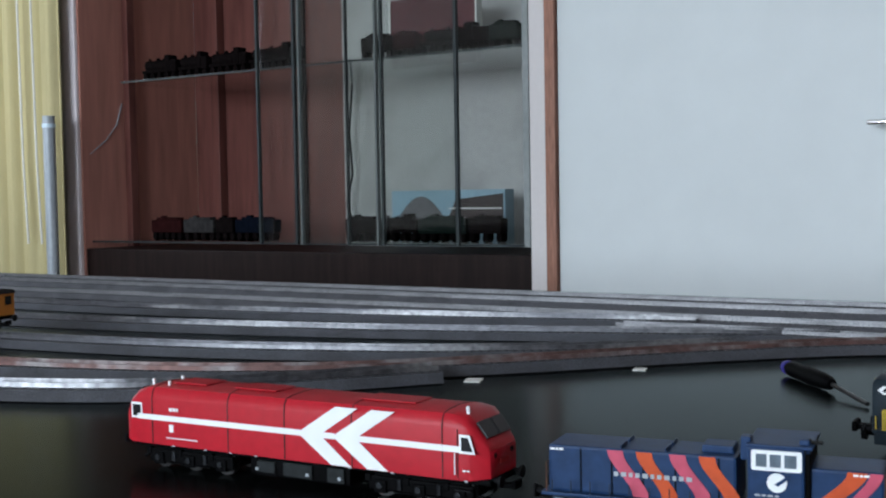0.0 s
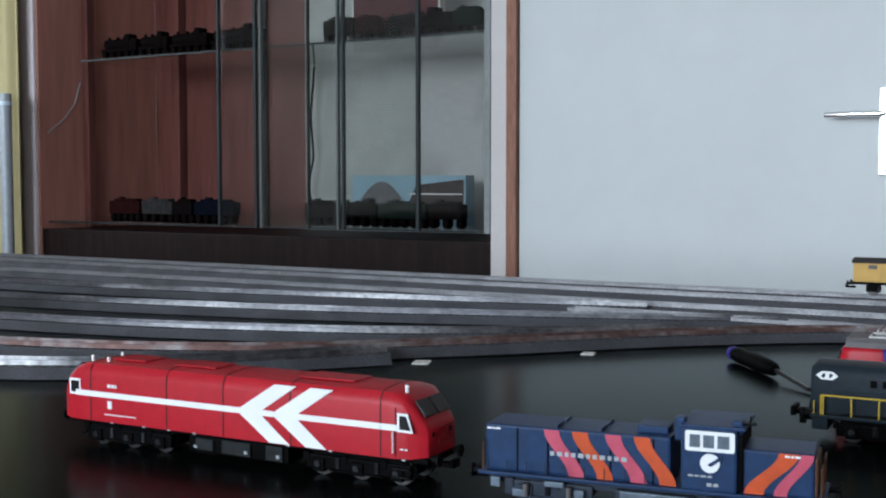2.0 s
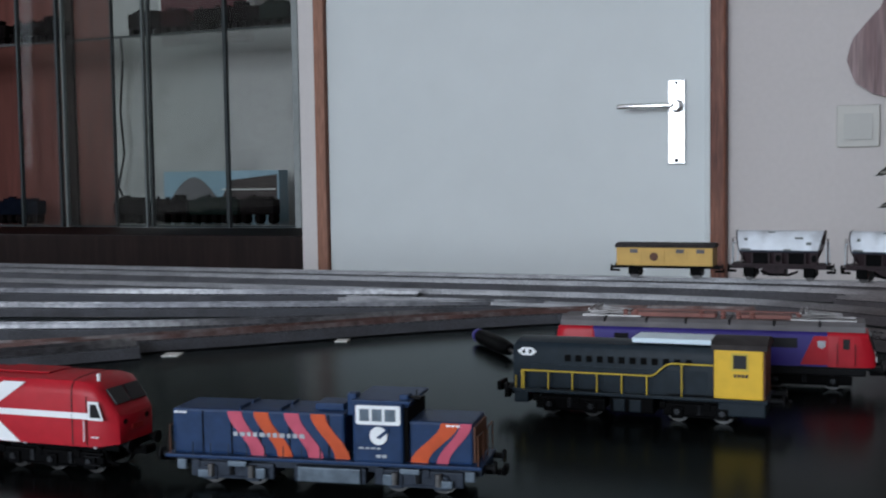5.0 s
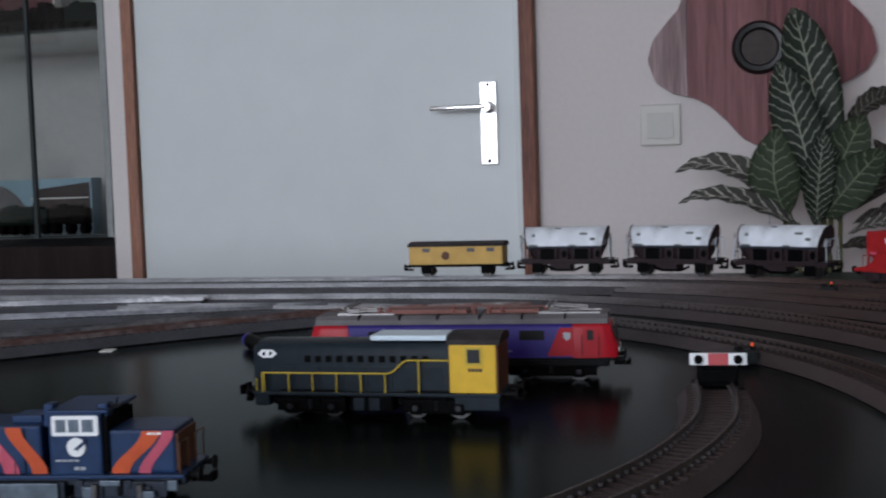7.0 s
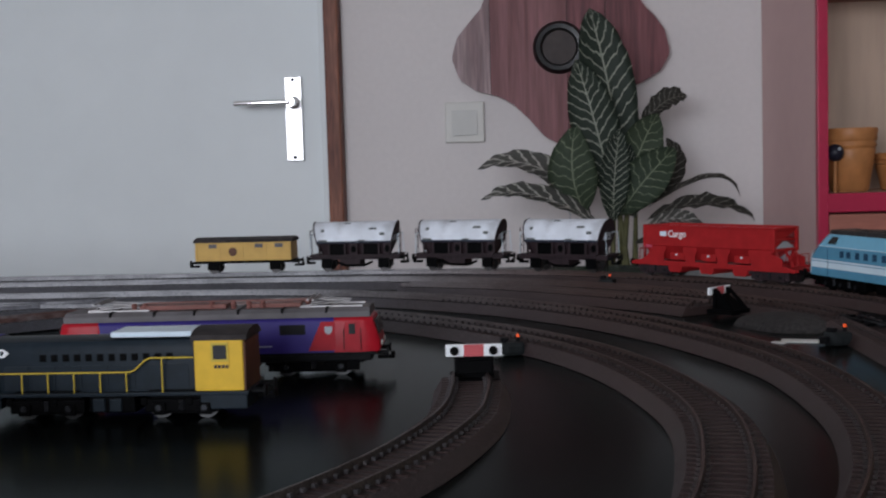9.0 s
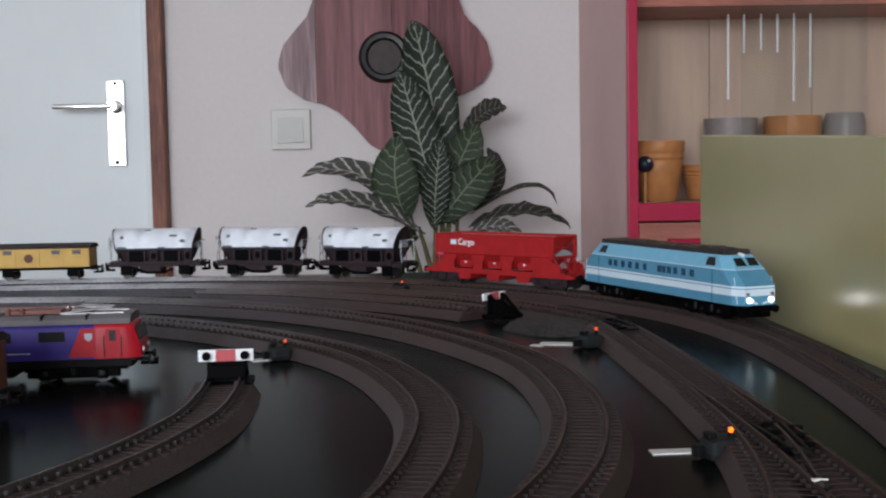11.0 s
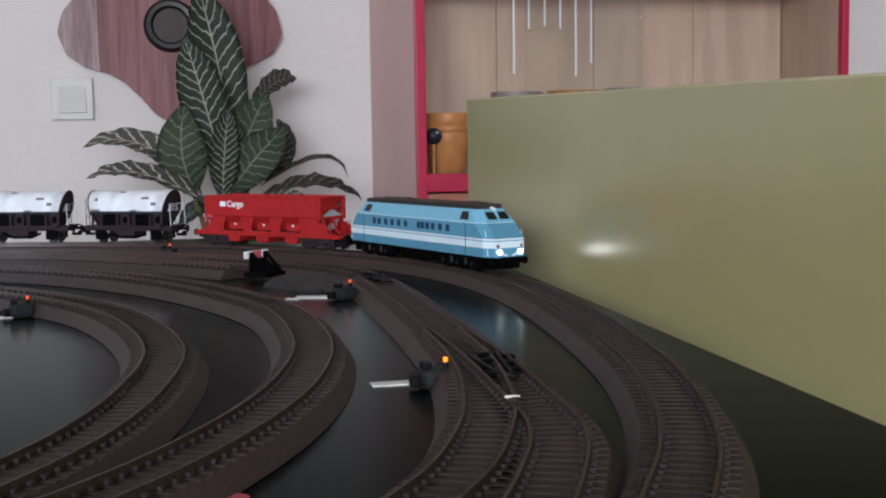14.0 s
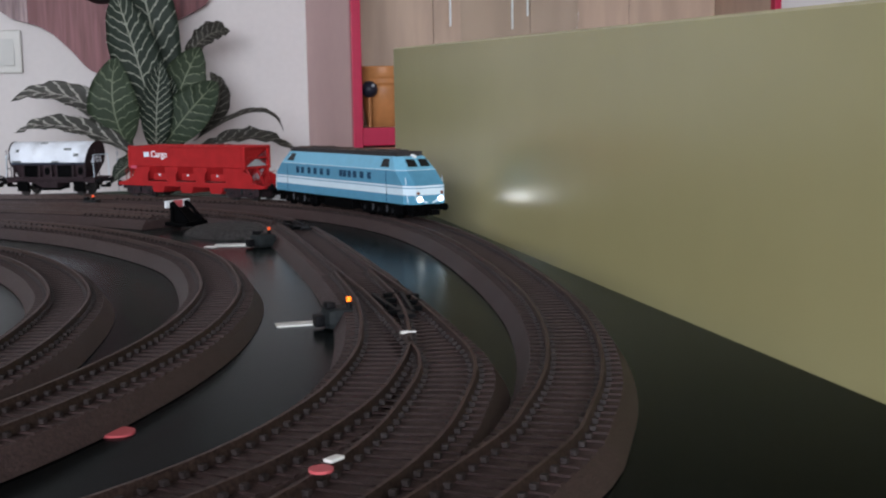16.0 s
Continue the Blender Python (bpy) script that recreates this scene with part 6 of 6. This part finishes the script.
part("upper_shelf", Shape().box(1.130, -0.120, TZ + 0.424, 0.846, 0.20, 0.014, 0.001), "salmon", cab2)


def pot(x, y, prof, mat, label, z=TZ + 0.050):
    tagged(part("pot", Shape().lathe(prof, 32), mat, smooth=True, at=pose(x, y, z)), label, "pot", "pots on the shelf")


ribs = [(0.030, 0.0), (0.034, 0.004), (0.042, 0.055), (0.046, 0.075), (0.0445, 0.079), (0.0475, 0.084), (0.046, 0.092), (0.049, 0.097), (0.048, 0.104), (0.050, 0.112), (0.0485, 0.116), (0.046, 0.114), (0.036, 0.02)]
pot(0.764, -0.19, ribs, "terracotta", "ribbed orange glazed pot on the cabinet shelf")
pot(0.860, -0.15, [(r * 0.85, z * 0.6) for r, z in ribs], "terracotta", "small ribbed orange pot on the cabinet shelf")
pot(0.925, -0.11, [(0.030, 0.0), (0.036, 0.01), (0.050, 0.10), (0.053, 0.160), (0.050, 0.160), (0.040, 0.02)], "grey_bowl", "smoky grey tapering vase on the cabinet shelf")
pot(1.045, -0.12, [(0.035, 0.0), (0.045, 0.04), (0.056, 0.14), (0.057, 0.162), (0.054, 0.162), (0.04, 0.03)], "terracotta", "orange bowl-topped vase on the cabinet shelf")
pot(1.150, -0.12, [(0.030, 0.0), (0.040, 0.06), (0.040, 0.15), (0.036, 0.167), (0.030, 0.163), (0.02, 0.02)], "grey_bowl", "smoky grey vase on the cabinet shelf")
pot(1.315, -0.12, [(0.035, 0.0), (0.052, 0.05), (0.050, 0.13), (0.034, 0.166), (0.028, 0.163), (0.02, 0.02)], "terracotta", "round-shouldered orange jug on the cabinet shelf")
knob = thing("dark_ball", "small dark patterned ball on the shelf", "ball", pose(0.728, -0.235, TZ + 0.122))
part("ball", Shape().lathe([(0.001, -0.016), (0.008, -0.0139), (0.0139, -0.008), (0.016, 0), (0.0139, 0.008), (0.008, 0.0139), (0.001, 0.016)], 20), "ball_dark", knob, smooth=True)
part("peg", Shape().rod((0, 0, -0.072), (0, 0, -0.014), 0.003, 8), "terracotta", knob)
part("patch", Shape().rod((0.004, -0.0135, 0.006), (0.0045, -0.0158, 0.007), 0.0030, 12), "tube", knob)
for x, z in ((0.923, 0.249), (0.955, 0.340), (0.989, 0.345), (1.022, 0.340), (1.055, 0.243), (1.088, 0.270)):
    chime = thing("glass_rod", "thin bright rod hanging from the upper shelf", "hanging rod", pose(x, -0.10, TZ), "hanging rods")
    part("rod", Shape().rod((0, 0, z), (0, 0, 0.416), 0.0022, 10), "white", chime)
part("door_pane", Shape().box(1.02, -0.262, TZ + 0.26, 0.235, 0.004, 0.41), "pane", cab2).visible_shadow = False

# ---- glass display cabinet ----
case = thing("display_cabinet", "brown built-in display cabinet with sliding glass doors", "display cabinet", pose(0, 0, 0))
CX0, CX1, CY1 = -2.779, -1.212, 0.50
part("side_panel", Shape().box(CX0 - 0.006, 0.25, 1.05, 0.012, 0.50, 2.10, 0.001), "side_brown", case, "lighter reddish side panel")
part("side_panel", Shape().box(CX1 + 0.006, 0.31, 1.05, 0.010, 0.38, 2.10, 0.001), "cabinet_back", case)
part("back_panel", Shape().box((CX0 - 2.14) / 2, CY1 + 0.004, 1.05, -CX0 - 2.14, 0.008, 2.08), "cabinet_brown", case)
part("back_panel", Shape().box((CX1 - 2.14) / 2, CY1 + 0.004, 1.05, 2.14 + CX1, 0.008, 2.08), "cabinet_back", case, "pale back panel")
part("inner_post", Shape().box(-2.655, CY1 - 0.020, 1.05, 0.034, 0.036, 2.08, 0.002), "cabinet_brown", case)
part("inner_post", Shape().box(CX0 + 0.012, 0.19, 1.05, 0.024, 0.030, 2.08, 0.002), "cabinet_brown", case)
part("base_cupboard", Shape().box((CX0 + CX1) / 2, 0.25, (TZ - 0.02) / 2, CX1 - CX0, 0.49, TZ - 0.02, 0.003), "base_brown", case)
part("top_board", Shape().box((CX0 + CX1) / 2, 0.25, 2.11, CX1 - CX0, 0.50, 0.02, 0.003), "cabinet_brown", case)
for z, x0 in ((TZ + 0.002, CX0), (TZ + 0.487, -2.63)):
    shelf = part("shelf", Shape().box((x0 + CX1) / 2, 0.25, z, CX1 - x0 - 0.004, 0.44, 0.008, 0.001), "pane", case, "glass shelf")
    part("shelf_edge", Shape().box((x0 + CX1) / 2, 0.0285, z, CX1 - x0 - 0.004, 0.003, 0.0045), "profile", shelf)
for x, w, mat in ((-2.066, 0.0062, "profile"), (-1.936, 0.0074, "profile"), (-1.917, 0.0062, "edge_grey"), (-1.760, 0.0037, "profile"), (-1.664, 0.0056, "edge_grey"), (-1.647, 0.0062, "profile"), (-1.421, 0.0081, "profile"), (-1.224, 0.0160, "edge_pale")):
    part("glass_edge", Shape().box(x, 0.010, 1.42, w, 0.012, 1.34, 0.0005), mat, case)
for x0, x1, y in ((-2.062, -1.655, 0.012), (-1.926, -1.426, 0.003), (-1.657, -1.230, 0.012)):
    part("glass_door", Shape().box((x0 + x1) / 2, y, 1.42, x1 - x0, 0.004, 1.33), "pane", case).visible_shadow = False
part("cable", Shape().tube([(-2.075, 0.46, TZ + 0.48), (-2.09, 0.46, TZ + 0.33), (-2.08, 0.46, TZ + 0.20), (-2.105, 0.46, TZ + 0.10), (-2.06, 0.46, TZ + 0.01)], 0.0035, 8), "black", case)
part("side_cable", Shape().tube([(CX0 + 0.002, 0.165, TZ + 0.44), (CX0 + 0.002, 0.140, TZ + 0.37), (CX0 + 0.002, 0.095, TZ + 0.32), (CX0 + 0.002, 0.030, TZ + 0.275)], 0.0018, 6), "tube", case, "thin pale cable on the side panel")
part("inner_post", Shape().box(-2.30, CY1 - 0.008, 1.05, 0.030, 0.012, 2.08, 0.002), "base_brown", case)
part("lilac_stile", Shape().box(-2.812, -0.006, 1.05, 0.054, 0.012, 2.10, 0.002), "lilac", case, "pale lilac front stile")


def shelf_engine(x, y, z, length, mat, steam, label):
    v = thing("display_model", label, "model locomotive", pose(x, y, z, 0, 0, 0) @ Matrix.Diagonal((1, 1.2, 1.5, 1)), "models in the cabinet")
    s = Shape()
    if steam:
        s.rod((-length * 0.42, 0, 0.032), (length * 0.18, 0, 0.032), 0.0105, 14)
        s.rod((-length * 0.34, 0, 0.040), (-length * 0.34, 0, 0.047), 0.0040, 10)
        s.rod((-length * 0.10, 0, 0.040), (-length * 0.10, 0, 0.046), 0.0055, 10)
        s.rod((length * 0.06, 0, 0.040), (length * 0.06, 0, 0.045), 0.0044, 10)
        s.box(length * 0.24, 0, 0.034, length * 0.13, 0.030, 0.032, 0.002)
        s.box(-length * 0.05, 0, 0.0195, length * 0.86, 0.026, 0.006, 0.001)
        s.box(length * 0.40, 0, 0.028, length * 0.18, 0.029, 0.024, 0.002)
    else:
        s.box(0, 0, 0.028, length * 0.97, 0.031, 0.026, 0.003)
        s.box(0, 0, 0.043, length * 0.7, 0.022, 0.005, 0.0015)
        s.box(-length * 0.2, 0, 0.047, length * 0.12, 0.012, 0.004, 0.001)
    part("body", s, mat, v)
    n = max(3, int(length / 0.026))
    for k in range(n):
        wx = -length * 0.4 + k * length * 0.8 / (n - 1)
        part("wheelset", Shape().rod((wx, -0.0125, 0.0085), (wx, 0.0125, 0.0085), 0.0085, 14), "model_dark", v)


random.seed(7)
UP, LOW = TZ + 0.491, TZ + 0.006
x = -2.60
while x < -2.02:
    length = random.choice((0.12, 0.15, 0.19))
    shelf_engine(x + length / 2, 0.10, UP, length, "model_dark", True, "black steam engine model on the glass shelf, coloured for shade")
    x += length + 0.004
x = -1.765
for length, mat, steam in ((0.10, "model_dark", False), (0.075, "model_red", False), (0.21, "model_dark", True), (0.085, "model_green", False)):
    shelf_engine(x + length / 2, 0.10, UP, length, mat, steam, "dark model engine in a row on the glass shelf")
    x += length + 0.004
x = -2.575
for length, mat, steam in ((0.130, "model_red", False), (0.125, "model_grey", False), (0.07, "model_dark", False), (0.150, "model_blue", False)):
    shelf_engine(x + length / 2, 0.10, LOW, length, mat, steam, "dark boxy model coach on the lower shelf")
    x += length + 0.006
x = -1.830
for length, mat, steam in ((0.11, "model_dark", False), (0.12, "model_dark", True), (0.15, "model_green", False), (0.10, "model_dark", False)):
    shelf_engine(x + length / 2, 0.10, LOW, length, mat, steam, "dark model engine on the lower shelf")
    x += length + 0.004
box1 = part("model_box", Shape().box(0, 0, 0.068, 0.37, 0.05, 0.136, 0.001), "carton_blue", at=pose(-1.62, 0.30, LOW))
tagged(box1, "pale blue printed model box standing on the shelf", "box")
part("printed_arch", Shape().prism([(-0.17 + 0.17 * k / 10, 0.05 + 0.07 * math.sin(math.pi * k / 10)) for k in range(11)], pose(0, -0.0255, 0, 90, 0, 0), 0.0006), "roof_grey", box1)
part("printed_train", Shape().prism([(-0.005, 0.04), (0.18, 0.04), (0.18, 0.125), (0.03, 0.11)], pose(0, -0.0257, 0, 90, 0, 0), 0.0006), "brown_dial", box1)
part("white_line", Shape().box(0.09, -0.0266, 0.085, 0.17, 0.0008, 0.003), "paper", box1)
pic = part("printed_carton", Shape().box(0, 0, 0.095, 0.28, 0.03, 0.19, 0.001), "carton", at=pose(-1.665, 0.30, UP))
tagged(pic, "dark maroon printed carton standing behind the models", "box")
part("white_edge", Shape().box(-0.1425, -0.0005, 0.115, 0.005, 0.031, 0.15), "paper", pic)
part("white_edge", Shape().box(0.1425, -0.0005, 0.115, 0.005, 0.031, 0.15), "paper", pic)

# ---- yellow curtain corner ----
cloth = Shape()
secs = []
for k in range(61):
    secs.append((-3.255 + k * 0.0077, -0.075 + 0.009 * math.sin(k * 0.55) + 0.005 * math.sin(k * 1.3)))
vs = [[cloth.bm.verts.new((px, py + d, z)) for px, py in secs] for d, z in ((0, 0.02), (0, 2.4), (0.004, 2.4), (0.004, 0.02))]
for a, b in ((0, 1), (1, 2), (2, 3), (3, 0)):
    for k in range(60):
        cloth.bm.faces.new((vs[a][k], vs[a][k + 1], vs[b][k + 1], vs[b][k]))
curtain = thing("curtain", "plain yellow floor-length curtain", "curtain")
part("cloth", cloth, "curtain", curtain, smooth=True)
part("rail", Shape().rod((-3.26, -0.075, 2.41), (-2.78, -0.075, 2.41), 0.012, 12), "tube", curtain)
for x in (-2.935, -2.872):
    cord = thing("blind_cord", "white hanging blind cord", "cord", pose(x, -0.112, 0), "blind cords")
    part("cord", Shape().tube([(0.0, 0, 2.4), (0.012, 0, 1.6), (0.018, 0, TZ + 0.27), (0.030, 0, TZ + 0.0)], 0.0032, 8), "cord", cord)
pole = thing("grey_tube", "grey plastic tube standing upright by the curtain", "tube", pose(-2.765, -0.135, 0))
part("tube", Shape().lathe([(0.018, 0.0), (0.018, TZ + 0.385), (0.015, TZ + 0.385), (0.015, TZ + 0.20)], 20), "tube", pole, smooth=True)
part("clip", Shape().lathe([(0.0185, TZ + 0.35), (0.020, TZ + 0.35), (0.020, TZ + 0.362), (0.0185, TZ + 0.362)], 20), "pale_band", pole)
